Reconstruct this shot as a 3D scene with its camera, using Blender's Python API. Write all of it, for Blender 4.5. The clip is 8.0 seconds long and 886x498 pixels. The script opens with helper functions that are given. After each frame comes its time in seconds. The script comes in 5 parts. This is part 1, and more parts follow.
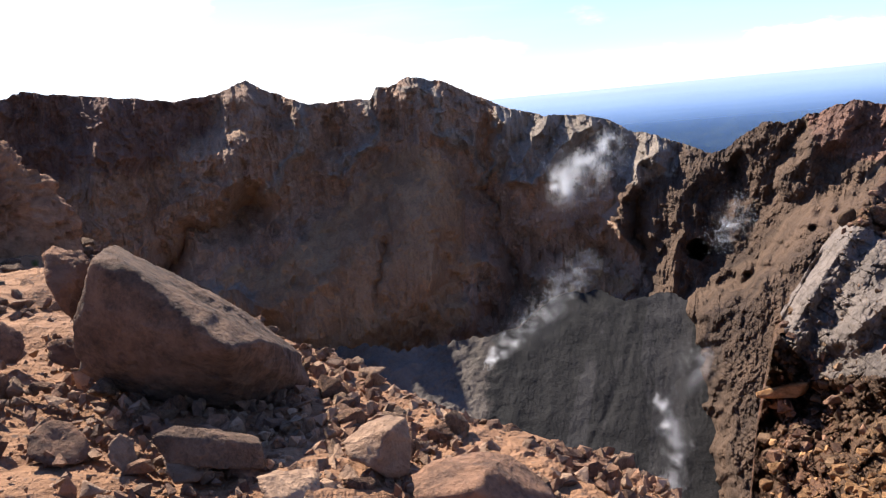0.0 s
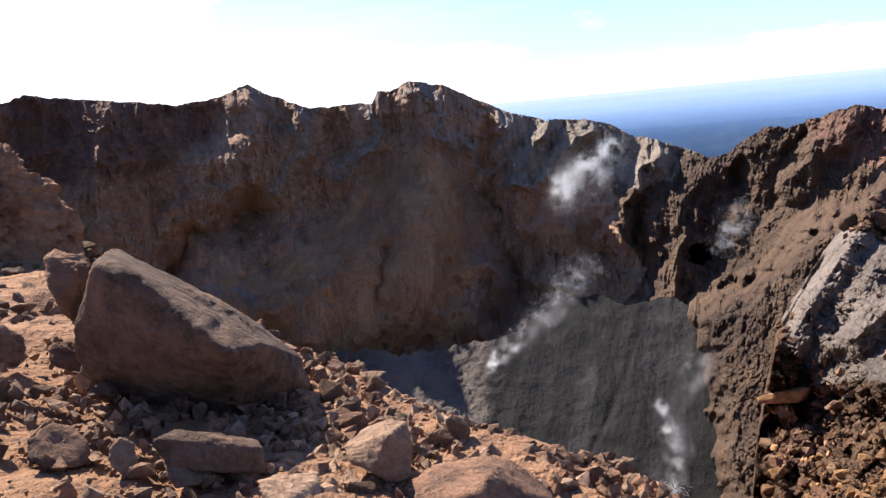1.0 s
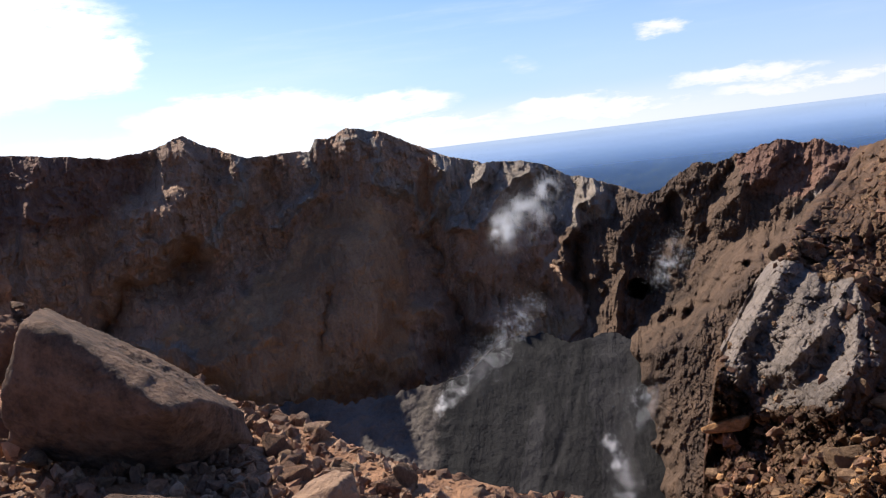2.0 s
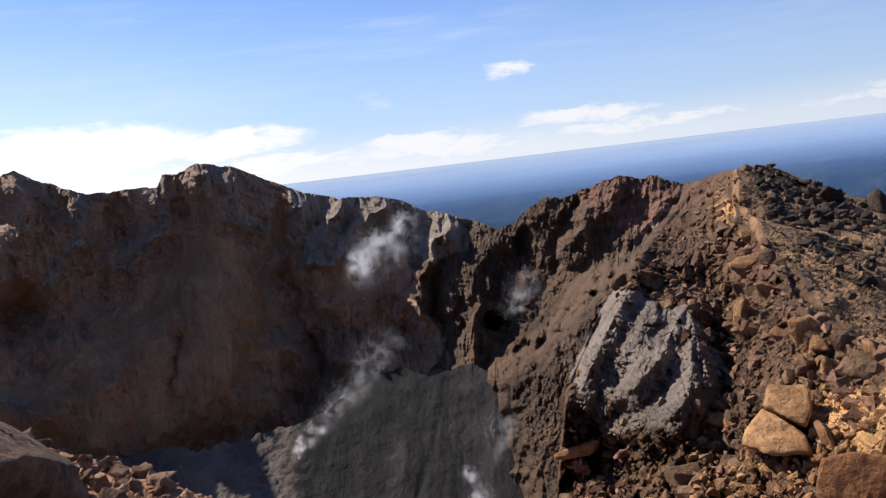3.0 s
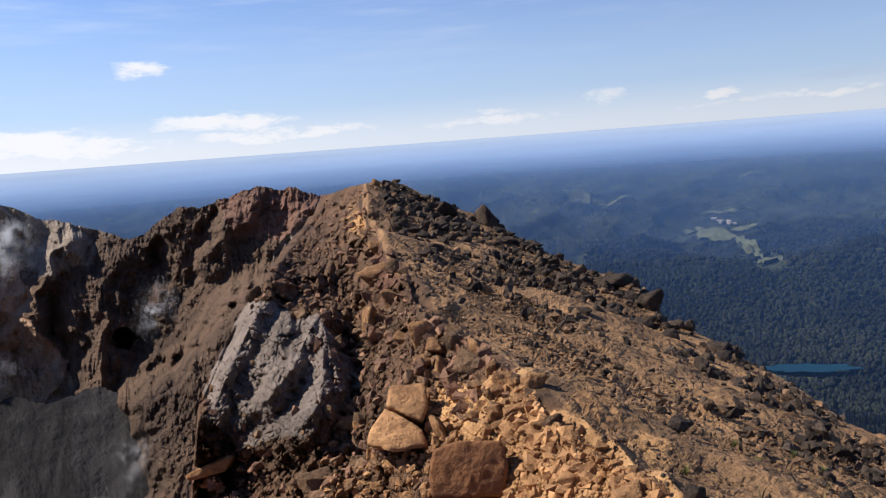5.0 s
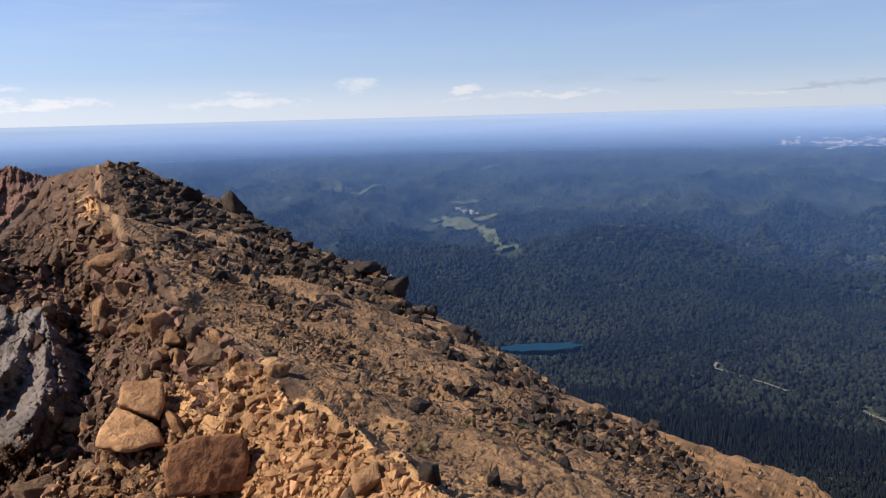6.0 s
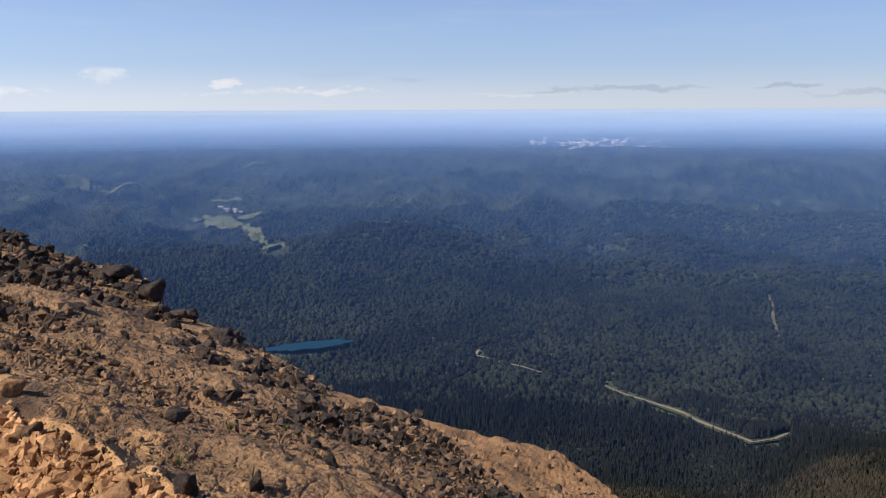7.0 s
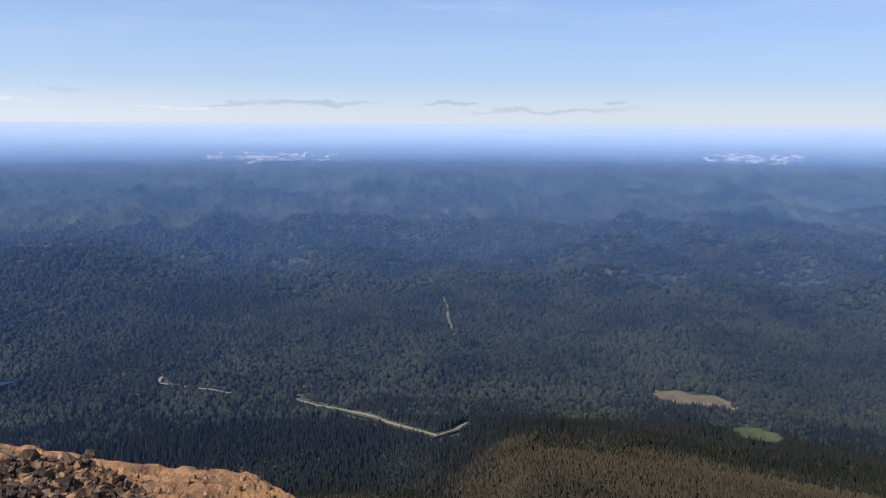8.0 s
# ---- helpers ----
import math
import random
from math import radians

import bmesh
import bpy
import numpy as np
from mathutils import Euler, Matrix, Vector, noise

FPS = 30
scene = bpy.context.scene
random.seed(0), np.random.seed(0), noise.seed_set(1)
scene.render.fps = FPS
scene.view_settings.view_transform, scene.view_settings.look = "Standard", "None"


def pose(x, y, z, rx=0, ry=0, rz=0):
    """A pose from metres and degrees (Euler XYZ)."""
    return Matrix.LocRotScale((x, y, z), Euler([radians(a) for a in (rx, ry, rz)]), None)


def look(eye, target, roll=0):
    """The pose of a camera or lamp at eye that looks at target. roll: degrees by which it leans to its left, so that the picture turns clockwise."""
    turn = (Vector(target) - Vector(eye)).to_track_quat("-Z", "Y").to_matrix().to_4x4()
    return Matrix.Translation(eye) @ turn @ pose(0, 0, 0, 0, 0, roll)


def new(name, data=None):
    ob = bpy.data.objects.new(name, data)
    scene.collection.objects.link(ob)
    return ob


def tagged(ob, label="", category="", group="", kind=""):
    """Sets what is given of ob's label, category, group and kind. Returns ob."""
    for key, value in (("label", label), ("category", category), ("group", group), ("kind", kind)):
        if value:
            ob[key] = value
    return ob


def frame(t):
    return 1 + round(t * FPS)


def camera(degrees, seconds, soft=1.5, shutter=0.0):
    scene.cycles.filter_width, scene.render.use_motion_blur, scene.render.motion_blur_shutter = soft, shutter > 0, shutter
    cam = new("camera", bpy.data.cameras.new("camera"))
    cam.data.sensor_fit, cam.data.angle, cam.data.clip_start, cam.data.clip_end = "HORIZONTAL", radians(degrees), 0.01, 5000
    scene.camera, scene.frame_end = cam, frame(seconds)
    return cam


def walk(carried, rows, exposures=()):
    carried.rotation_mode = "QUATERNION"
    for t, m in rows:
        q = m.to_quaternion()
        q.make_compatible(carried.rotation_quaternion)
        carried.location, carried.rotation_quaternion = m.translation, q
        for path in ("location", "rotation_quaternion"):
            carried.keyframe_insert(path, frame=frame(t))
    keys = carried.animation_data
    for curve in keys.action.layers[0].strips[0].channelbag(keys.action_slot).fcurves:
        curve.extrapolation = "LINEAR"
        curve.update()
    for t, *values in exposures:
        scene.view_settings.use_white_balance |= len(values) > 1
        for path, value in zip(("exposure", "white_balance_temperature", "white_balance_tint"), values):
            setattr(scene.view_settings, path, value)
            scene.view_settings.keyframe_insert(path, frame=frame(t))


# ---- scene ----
# Rim of a volcanic crater: a hand-held camera turns to the right, from the crater to the forest plain.
# Axes: x to the right of the first view, y along it, z up, eye level at z = 0.

# ---- camera ----
cam = camera(57.5, 8.0, soft=1.2)
# seconds, turn to the right, tilt, lean, in degrees
TURNS = (
    (0.0, -0.00, -10.03, -5.40),
    (0.5, -0.06, -9.94, -5.54),
    (1.0, -0.06, -9.73, -5.28),
    (1.2, 0.02, -9.30, -5.34),
    (2.3, 7.49, -6.07, -7.16),
    (2.5, 9.69, -5.52, -7.03),
    (3.0, 14.74, -5.77, -6.77),
    (3.5, 27.44, -5.95, -7.09),
    (4.0, 34.07, -6.13, -5.54),
    (4.2, 34.37, -5.75, -4.83),
    (5.3, 44.30, -8.43, -3.62),
    (5.5, 47.80, -8.72, -3.04),
    (5.6, 49.57, -8.86, -2.93),
    (6.0, 57.59, -9.23, -1.54),
    (6.5, 62.96, -8.81, -1.33),
    (6.6, 64.48, -9.18, -1.08),
    (7.0, 74.21, -9.68, -0.26),
    (7.5, 83.47, -9.37, 0.00),
    (7.8, 91.11, -8.81, 0.01),
    (8.0, 96.62, -8.69, 0.28),
)


def held(turn, tilt, lean):
    """The pose of a camera held 0.3 m before the body's axis."""
    a = radians(turn)
    return pose(0.3 * math.sin(a), 0.3 * math.cos(a) - 0.3, 0, 90 + tilt, 0, -turn) @ pose(0, 0, 0, 0, 0, lean)


walk(cam, [(t, held(a, b, c)) for t, a, b, c in TURNS],
     exposures=[(0.0, 1.17), (1.2, 1.17), (2.3, 0.55), (4.2, 0.5), (5.5, 0.52), (6.5, 0.52), (7.5, 0.63), (8.0, 0.75)])

# ---- light ----
SUN_AZ, SUN_EL = -41.0, 43.0


def way(az, el):
    """Unit vectors from degrees to the right of y and degrees above eye level."""
    a, e = np.radians(az), np.radians(el)
    return np.stack([np.sin(a) * np.cos(e), np.cos(a) * np.cos(e), np.sin(e) + 0 * a], -1)


sun = new("sun", bpy.data.lights.new("sun", "SUN"))
sun.data.energy, sun.data.angle, sun.data.color = 5.0, radians(0.55), (1.0, 0.93, 0.83)
sun.matrix_world = look((0, 0, 0), -Vector(way(np.float64(SUN_AZ), np.float64(SUN_EL))))


class Nodes:
    """Short hand for building a node tree."""

    def __init__(self, tree):
        self.tree = tree
        tree.nodes.clear()

    def add(self, kind, **props):
        n = self.tree.nodes.new(kind)
        for k, v in props.items():
            if k == "operation":
                n.operation = v
            elif k == "blend_type":
                n.blend_type = v
            elif k == "data_type":
                n.data_type = v
            elif k == "feature":
                n.feature = v
            elif k == "attribute_name":
                n.attribute_name = v
            elif k == "sky_type":
                n.sky_type = v
            elif k == "distance_kind":
                n.distance = v
        return n

    def link(self, a, b):
        self.tree.links.new(a, b)

    def put(self, socket, v):
        if isinstance(v, bpy.types.NodeSocket):
            self.link(v, socket)
        elif isinstance(v, (tuple, list)) and len(v) == 3 and socket.type == "RGBA":
            socket.default_value = (*v, 1)
        else:
            socket.default_value = v

    def math(self, op, a, b=0.0, c=0.0, clamp=False):
        n = self.add("ShaderNodeMath", operation=op)
        n.use_clamp = clamp
        for i, v in enumerate((a, b, c)):
            self.put(n.inputs[i], v)
        return n.outputs[0]

    def mix(self, f, a, b, blend="MIX"):
        n = self.add("ShaderNodeMix", data_type="RGBA", blend_type=blend)
        self.put(n.inputs[0], f)
        self.put(n.inputs[6], a)
        self.put(n.inputs[7], b)
        return n.outputs[2]

    def noise(self, vec, scale, detail=4.0, rough=0.55, warp=0.0):
        n = self.add("ShaderNodeTexNoise")
        self.put(n.inputs["Vector"], vec)
        n.inputs["Scale"].default_value = scale
        n.inputs["Detail"].default_value = detail
        n.inputs["Roughness"].default_value = rough
        n.inputs["Distortion"].default_value = warp
        return n.outputs[0]

    def step(self, v, lo, hi, a=0.0, b=1.0):
        n = self.add("ShaderNodeMapRange")
        n.interpolation_type = "SMOOTHSTEP"
        for i, x in enumerate((v, lo, hi, a, b)):
            self.put(n.inputs[i], x)
        return n.outputs[0]

    def ramp(self, v, stops):
        """Colours at places from 0 to 1."""
        n = self.add("ShaderNodeValToRGB")
        self.put(n.inputs[0], v)
        e = n.color_ramp.elements
        for i, (at, col) in enumerate(stops):
            s = e[i] if i < 2 else e.new(at)
            s.position, s.color = at, (*col, 1)
        return n.outputs[0]

    def scaled(self, vec, sx, sy, sz):
        n = self.add("ShaderNodeVectorMath", operation="MULTIPLY")
        self.link(vec, n.inputs[0])
        n.inputs[1].default_value = (sx, sy, sz)
        return n.outputs[0]

    def dot(self, vec, d):
        n = self.add("ShaderNodeVectorMath", operation="DOT_PRODUCT")
        self.link(vec, n.inputs[0])
        n.inputs[1].default_value = tuple(d)
        return n.outputs["Value"]


def sky_world():
    """Blue sky with a bank of cloud along the horizon and a few puffs above it."""
    w = bpy.data.worlds.new("sky")
    scene.world = w
    w.use_nodes = True
    k = Nodes(w.node_tree)
    sky = k.add("ShaderNodeTexSky", sky_type="NISHITA")
    sky.sun_disc, sky.sun_elevation, sky.sun_rotation = False, radians(SUN_EL), radians(SUN_AZ)
    sky.altitude, sky.air_density, sky.dust_density, sky.ozone_density = 1400, 1.0, 0.3, 3.0
    d = k.add("ShaderNodeTexCoord").outputs["Generated"]
    z = k.dot(d, (0, 0, 1))
    flat = k.scaled(d, 1, 1, 3.2)
    warp = k.add("ShaderNodeVectorMath", operation="ADD")
    k.link(d, warp.inputs[0])
    wn = k.add("ShaderNodeTexNoise")
    wn.inputs["Scale"].default_value, wn.inputs["Detail"].default_value, wn.inputs["Roughness"].default_value = 16.0, 6.0, 0.62
    k.link(flat, wn.inputs["Vector"])
    shift = k.add("ShaderNodeVectorMath", operation="MULTIPLY_ADD")
    k.link(wn.outputs["Color"], shift.inputs[0])
    shift.inputs[1].default_value, shift.inputs[2].default_value = (0.07, 0.07, 0.035), (-0.035, -0.035, -0.0175)
    k.link(shift.outputs[0], warp.inputs[1])
    wd = warp.outputs[0]
    wz = k.dot(wd, (0, 0, 1))
    fine = k.noise(flat, 26.0, 6.0, 0.65)

    def blob(az, el, wide, tall, strong=1.0):
        """A ragged soft cloud about that way, 1 at its middle."""
        c = Vector(way(np.float64(az), np.float64(el)))
        side = Vector((math.cos(radians(az)), -math.sin(radians(az)), 0))
        u = k.math("DIVIDE", k.dot(wd, side), math.sin(radians(wide)))
        v = k.math("DIVIDE", k.math("SUBTRACT", wz, c.z), math.sin(radians(tall)))
        q = k.math("ADD", k.math("MULTIPLY", u, u), k.math("MULTIPLY", v, v))
        front = k.math("GREATER_THAN", k.dot(d, c), 0.0)
        return k.math("MULTIPLY", k.math("MULTIPLY", k.math("SUBTRACT", 1.0, q, clamp=True), front), strong)

    def gathered(rows):
        out = None
        for row in rows:
            b = blob(*row)
            out = b if out is None else k.math("MAXIMUM", out, b)
        return out

    # the bank of white cloud towards the sun, thinning out to the right
    sunward = k.step(k.dot(d, way(np.float64(-35.0), np.float64(0.0))), 0.25, 1.0)
    bank = k.math("MULTIPLY", k.step(wz, 0.004, 0.02), k.step(wz, k.math("ADD", 0.03, k.math("MULTIPLY", sunward, 0.035)), 0.012))
    bank = k.math("MULTIPLY", bank, k.math("ADD", 0.42, k.math("MULTIPLY", sunward, 0.58)))
    heaps = gathered(((4, 1.5, 8, 0.95, 0.9), (16, 1.4, 9, 0.85, 0.85), (30, 1.4, 9, 0.7, 0.8), (44, 1.3, 8, 0.55, 0.6), (60, 1.2, 8, 0.45, 0.5), (-26, 9.5, 13, 5.0), (-17.5, 8.0, 4.5, 2.6), (-8, 3.6, 9, 2.0), (1, 3.2, 7, 1.3), (20.8, 6.2, 2.4, 0.8, 0.8), (26, 2.4, 6, 0.75, 0.9), (14, 2.0, 6, 0.8, 0.8),
                      (11.5, 5.0, 1.6, 0.8, 0.35), (44, 2.0, 3, 0.5, 0.5), (52, 2.3, 2.0, 0.7, 0.5), (59.5, 2.0, 1.6, 0.45, 0.8), (66, 1.4, 6, 0.35, 0.6), (80, 1.2, 9, 0.3, 0.5)))
    mask = k.math("MULTIPLY", heaps, k.step(fine, 0.25, 0.6, 0.5, 1.4), clamp=True)
    mask = k.math("MULTIPLY", k.step(mask, 0.06, 0.95), 0.92)
    mist = k.math("MULTIPLY", k.step(z, 0.062, 0.004), k.math("ADD", 0.5, k.math("MULTIPLY", sunward, 0.36)))
    mask = k.math("MAXIMUM", mask, k.math("MAXIMUM", mist, k.math("MULTIPLY", bank, k.step(fine, 0.25, 0.6, 0.6, 1.1)), clamp=True))
    dull = gathered(((67, 2.6, 4, 0.6, 0.35), (71.5, 2.2, 2, 0.3, 0.5), (82, 1.35, 3, 0.26, 0.8), (87.5, 1.5, 6, 0.26, 0.9), (97, 1.45, 2.4, 0.22, 1.0), (108.5, 1.5, 0.8, 0.2, 1.0), (104, 1.0, 8, 0.2, 0.7)))
    dull = k.math("MULTIPLY", k.step(dull, 0.05, 0.9), 0.5)
    high = k.math("MULTIPLY", k.step(k.noise(k.scaled(d, 1.5, 1.5, 14), 3.0, 5.0, 0.6), 0.45, 0.85), k.step(z, 0.03, 0.2, 0.0, 0.35))
    veil = k.math("POWER", k.step(z, 0.42, -0.04), 1.9)
    glare = k.step(k.dot(d, way(np.float64(-52.0), np.float64(16.0))), 0.45, 1.0)
    blue = k.mix(1.0, sky.outputs[0], (0.78, 1.0, 1.42), "MULTIPLY")
    pale = k.mix(k.math("MULTIPLY", veil, 0.85), blue, k.mix(glare, (5.7, 6.9, 8.9), (10.0, 10.2, 10.6)))
    pale = k.mix(high, pale, (8.4, 9.0, 10.0))
    white = k.mix(glare, (9.2, 9.2, 9.6), (14.0, 13.7, 13.4))
    colour = k.mix(dull, k.mix(mask, pale, white), (4.3, 5.1, 6.6))
    # air is brighter towards the sun
    colour = k.mix(1.0, colour, k.mix(k.step(k.dot(d, way(np.float64(SUN_AZ), np.float64(0.0))), -1.0, 1.0), (0.82, 0.82, 0.82), (1.16, 1.16, 1.16)), "MULTIPLY")
    bg = k.add("ShaderNodeBackground")
    k.link(colour, bg.inputs[0])
    bg.inputs[1].default_value = 0.066
    out = k.add("ShaderNodeOutputWorld")
    k.link(bg.outputs[0], out.inputs[0])


sky_world()


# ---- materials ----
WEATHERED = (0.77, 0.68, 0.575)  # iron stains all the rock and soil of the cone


def earth(name, light, dark, grain=6.0, coarse=0.35, rough=0.95, bump=0.5, zones=(), island=0.0, spots=None, stretch=(1, 1, 1)):
    """Rock, sand or gravel: two colours over coarse and fine noise, zones of other minerals and of painted tone by
    mesh attributes, and relief.
    zones: (channel, light, dark) with channel 0 to 3 of the attribute "zone"."""
    m = bpy.data.materials.new(name)
    m.use_nodes = True
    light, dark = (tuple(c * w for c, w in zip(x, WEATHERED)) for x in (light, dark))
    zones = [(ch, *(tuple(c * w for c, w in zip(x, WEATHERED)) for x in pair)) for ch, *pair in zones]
    k = Nodes(m.node_tree)
    at = k.add("ShaderNodeTexCoord").outputs["Object"]
    st = k.scaled(at, *stretch)
    big = k.noise(st, coarse, 5.0, 0.6, 0.4)
    mid = k.noise(st, coarse * 4.3, 6.0, 0.65)
    tiny = k.noise(at, grain, 8.0, 0.7)
    f = k.step(k.math("ADD", k.math("MULTIPLY", big, 0.45), k.math("ADD", k.math("MULTIPLY", mid, 0.3), k.math("MULTIPLY", tiny, 0.25))), 0.36, 0.64)
    col = k.mix(f, dark, light)
    if zones:
        att = k.add("ShaderNodeAttribute", attribute_name="zone")
        sep = k.add("ShaderNodeSeparateColor")
        k.link(att.outputs["Color"], sep.inputs[0])
        for ch, zl, zd in zones:
            edge = k.math("ADD", sep.outputs[ch] if ch < 3 else att.outputs["Alpha"], k.math("MULTIPLY", k.math("SUBTRACT", mid, 0.5), 0.9))
            col = k.mix(k.step(edge, 0.38, 0.62), col, k.mix(f, zd, zl))
    if spots:
        v = k.add("ShaderNodeTexVoronoi")
        k.link(at, v.inputs["Vector"])
        v.inputs["Scale"].default_value = spots[1]
        col = k.mix(k.math("MULTIPLY", k.step(v.outputs["Distance"], 0.35, 0.1), k.step(mid, 0.4, 0.6, 0.0, 0.8)), col, spots[0])
    if island:
        g = k.add("ShaderNodeNewGeometry").outputs["Random Per Island"]
        o = k.add("ShaderNodeObjectInfo").outputs["Random"]
        r = k.math("FRACT", k.math("ADD", g, o))
        col = k.mix(1.0, col, k.mix(r, (1 - island,) * 3, (1 + island, 1 + island, 1 + island * 0.9)), "MULTIPLY")
    stain = k.step(k.noise(st, coarse * 1.9 + 0.05, 7.0, 0.7, 1.0), 0.55, 0.75)
    col = k.mix(k.math("MULTIPLY", stain, 0.35), col, tuple(c * 0.55 for c in dark))
    b1 = k.add("ShaderNodeBump")
    b1.inputs["Strength"].default_value, b1.inputs["Distance"].default_value = bump, 0.6 / grain
    k.link(tiny, b1.inputs["Height"])
    b2 = k.add("ShaderNodeBump")
    b2.inputs["Strength"].default_value, b2.inputs["Distance"].default_value = bump, 0.12 / coarse
    k.link(mid, b2.inputs["Height"])
    k.link(b1.outputs[0], b2.inputs["Normal"])
    p = k.add("ShaderNodeBsdfPrincipled")
    k.put(p.inputs["Base Color"], col)
    p.inputs["Roughness"].default_value = rough
    p.inputs["Specular IOR Level"].default_value = 0.25
    k.link(b2.outputs[0], p.inputs["Normal"])
    out = k.add("ShaderNodeOutputMaterial")
    k.link(p.outputs[0], out.inputs[0])
    return m


# base painted pale to lift the shaded far side; zone 3 darkens the sunlit spur
WALL = earth("crater_wall_rock", (0.60, 0.43, 0.335), (0.25, 0.175, 0.142), grain=1.3, coarse=0.045, stretch=(1, 1, 0.4), bump=1.0,
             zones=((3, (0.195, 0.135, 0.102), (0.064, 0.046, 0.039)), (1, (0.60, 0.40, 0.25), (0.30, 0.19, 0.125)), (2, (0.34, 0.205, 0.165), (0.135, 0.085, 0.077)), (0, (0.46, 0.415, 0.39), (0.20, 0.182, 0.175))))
FAN = earth("ash_scree", (0.034, 0.035, 0.041), (0.015, 0.016, 0.019), grain=2.0, coarse=0.05, bump=0.5, stretch=(1, 0.5, 1), zones=((0, (0.20, 0.182, 0.178), (0.07, 0.065, 0.064)), (1, (0.062, 0.064, 0.075), (0.025, 0.026, 0.031))))
RIDGE = earth("ridge_rock", (0.215, 0.132, 0.082), (0.068, 0.043, 0.029), grain=9.0, coarse=0.3, bump=0.8,
              zones=((0, (0.36, 0.322, 0.312), (0.12, 0.106, 0.103)), (1, (0.52, 0.335, 0.190), (0.16, 0.104, 0.063)), (2, (0.21, 0.110, 0.075), (0.085, 0.046, 0.036)),
                     (3, (0.80, 0.52, 0.27), (0.30, 0.178, 0.092))))
TERRACE = earth("red_gravel", (0.50, 0.30, 0.19), (0.27, 0.152, 0.098), grain=16.0, coarse=0.5, bump=0.8, spots=((0.12, 0.09, 0.075), 9.0))
STONE = earth("andesite", (0.62, 0.44, 0.335), (0.25, 0.168, 0.13), grain=16.0, coarse=1.3, bump=1.0, island=0.4)
RED_STONE = earth("red_boulder_rock", (0.50, 0.30, 0.21), (0.13, 0.088, 0.075), grain=22.0, coarse=1.9, bump=1.0, island=0.15)
GOLD_STONE = earth("ochre_stone", (0.64, 0.395, 0.215), (0.22, 0.122, 0.064), grain=12.0, coarse=1.0, bump=0.6, island=0.3)
DARK_STONE = earth("dark_lava", (0.125, 0.098, 0.085), (0.028, 0.023, 0.021), grain=13.0, coarse=1.2, bump=0.8, island=0.35)

SCREE_STONE = earth("brown_scree_rock", (0.36, 0.245, 0.165), (0.13, 0.087, 0.062), grain=14.0, coarse=1.2, bump=0.9, island=0.4)


# ---- shapes ----
_pick = np.random.default_rng(7)
MIX = _pick.integers(0, 65536, (3, 65536)).astype(np.int64)
VALUE = _pick.uniform(-1, 1, 65536)


def lattice(p, size, seed):
    q = np.asarray(p, float) / size + 53.7
    i = np.floor(q)
    h = i.astype(np.int64)
    ix, iy, iz = ([MIX[a][(h[..., a] + d + seed * 131) & 65535] for d in (0, 1)] for a in range(3))
    return q - i, ix, iy, iz


def lump(p, size, seed=0):
    """Smooth noise from -1 to 1 with lumps of that size, at the points p."""
    f, ix, iy, iz = lattice(p, size, seed)
    f = f * f * f * (f * (f * 6 - 15) + 10)
    fx, fy, fz = f[..., 0], f[..., 1], f[..., 2]
    v = [[[VALUE[(a + b + c) & 65535] for c in iz] for b in iy] for a in ix]
    v = [[r[0] + (r[1] - r[0]) * fz for r in s] for s in v]
    v = [s[0] + (s[1] - s[0]) * fy for s in v]
    return v[0] + (v[1] - v[0]) * fx


def blocks(p, size, seed=0, skew=0.35):
    """Angular steps from -1 to 1: tilted, jointed blocks of about that size."""
    q = np.stack([p[..., 0] + 0.5 * p[..., 2], p[..., 1] - 0.4 * p[..., 0], p[..., 2] * 1.5 + 0.3 * p[..., 1]], -1)
    q = q + skew * size * np.stack([lump(p, size * 1.3, seed + 1), lump(p, size * 1.3, seed + 2), lump(p, size * 1.3, seed + 3)], -1)
    f, ix, iy, iz = lattice(q, size, seed)
    v = VALUE[(ix[0] + iy[0] + iz[0]) & 65535]
    tilt = VALUE[(ix[0] + 2 * iy[0] + 5 * iz[0]) & 65535] * (f[..., 0] - 0.5) + VALUE[(3 * ix[0] + iy[0] + 7 * iz[0]) & 65535] * (f[..., 2] - 0.5)
    crack = np.minimum(np.minimum(f, 1 - f).min(-1) / 0.08, 1.0)
    return (v + 0.9 * tilt) * (0.35 + 0.65 * crack) - 0.5 * (1 - crack)


def fractal(p, size, octaves, fall=0.5, seed=0, sharp=False):
    """Layers of lumps, each half the size of the last; sharp gives crests and gullies."""
    out, amp = 0.0, 1.0
    for k in range(octaves):
        n = lump(p, size / 2 ** k, seed + k * 17)
        out = out + amp * ((1 - 2 * np.abs(n)) if sharp else n)
        amp *= fall
    return out


def curve(x, pairs):
    """Straight lines between (x, y) pairs."""
    pairs = np.array(pairs, float)
    return np.interp(x, pairs[:, 0], pairs[:, 1])


def bump1(x, mid, half):
    """A smooth hill of height 1 over mid - half to mid + half."""
    u = np.clip(np.abs(x - mid) / half, 0, 1)
    return (1 - u * u) ** 2


def rise(x, lo, hi):
    u = np.clip((x - lo) / (hi - lo), 0, 1)
    return u * u * (3 - 2 * u)


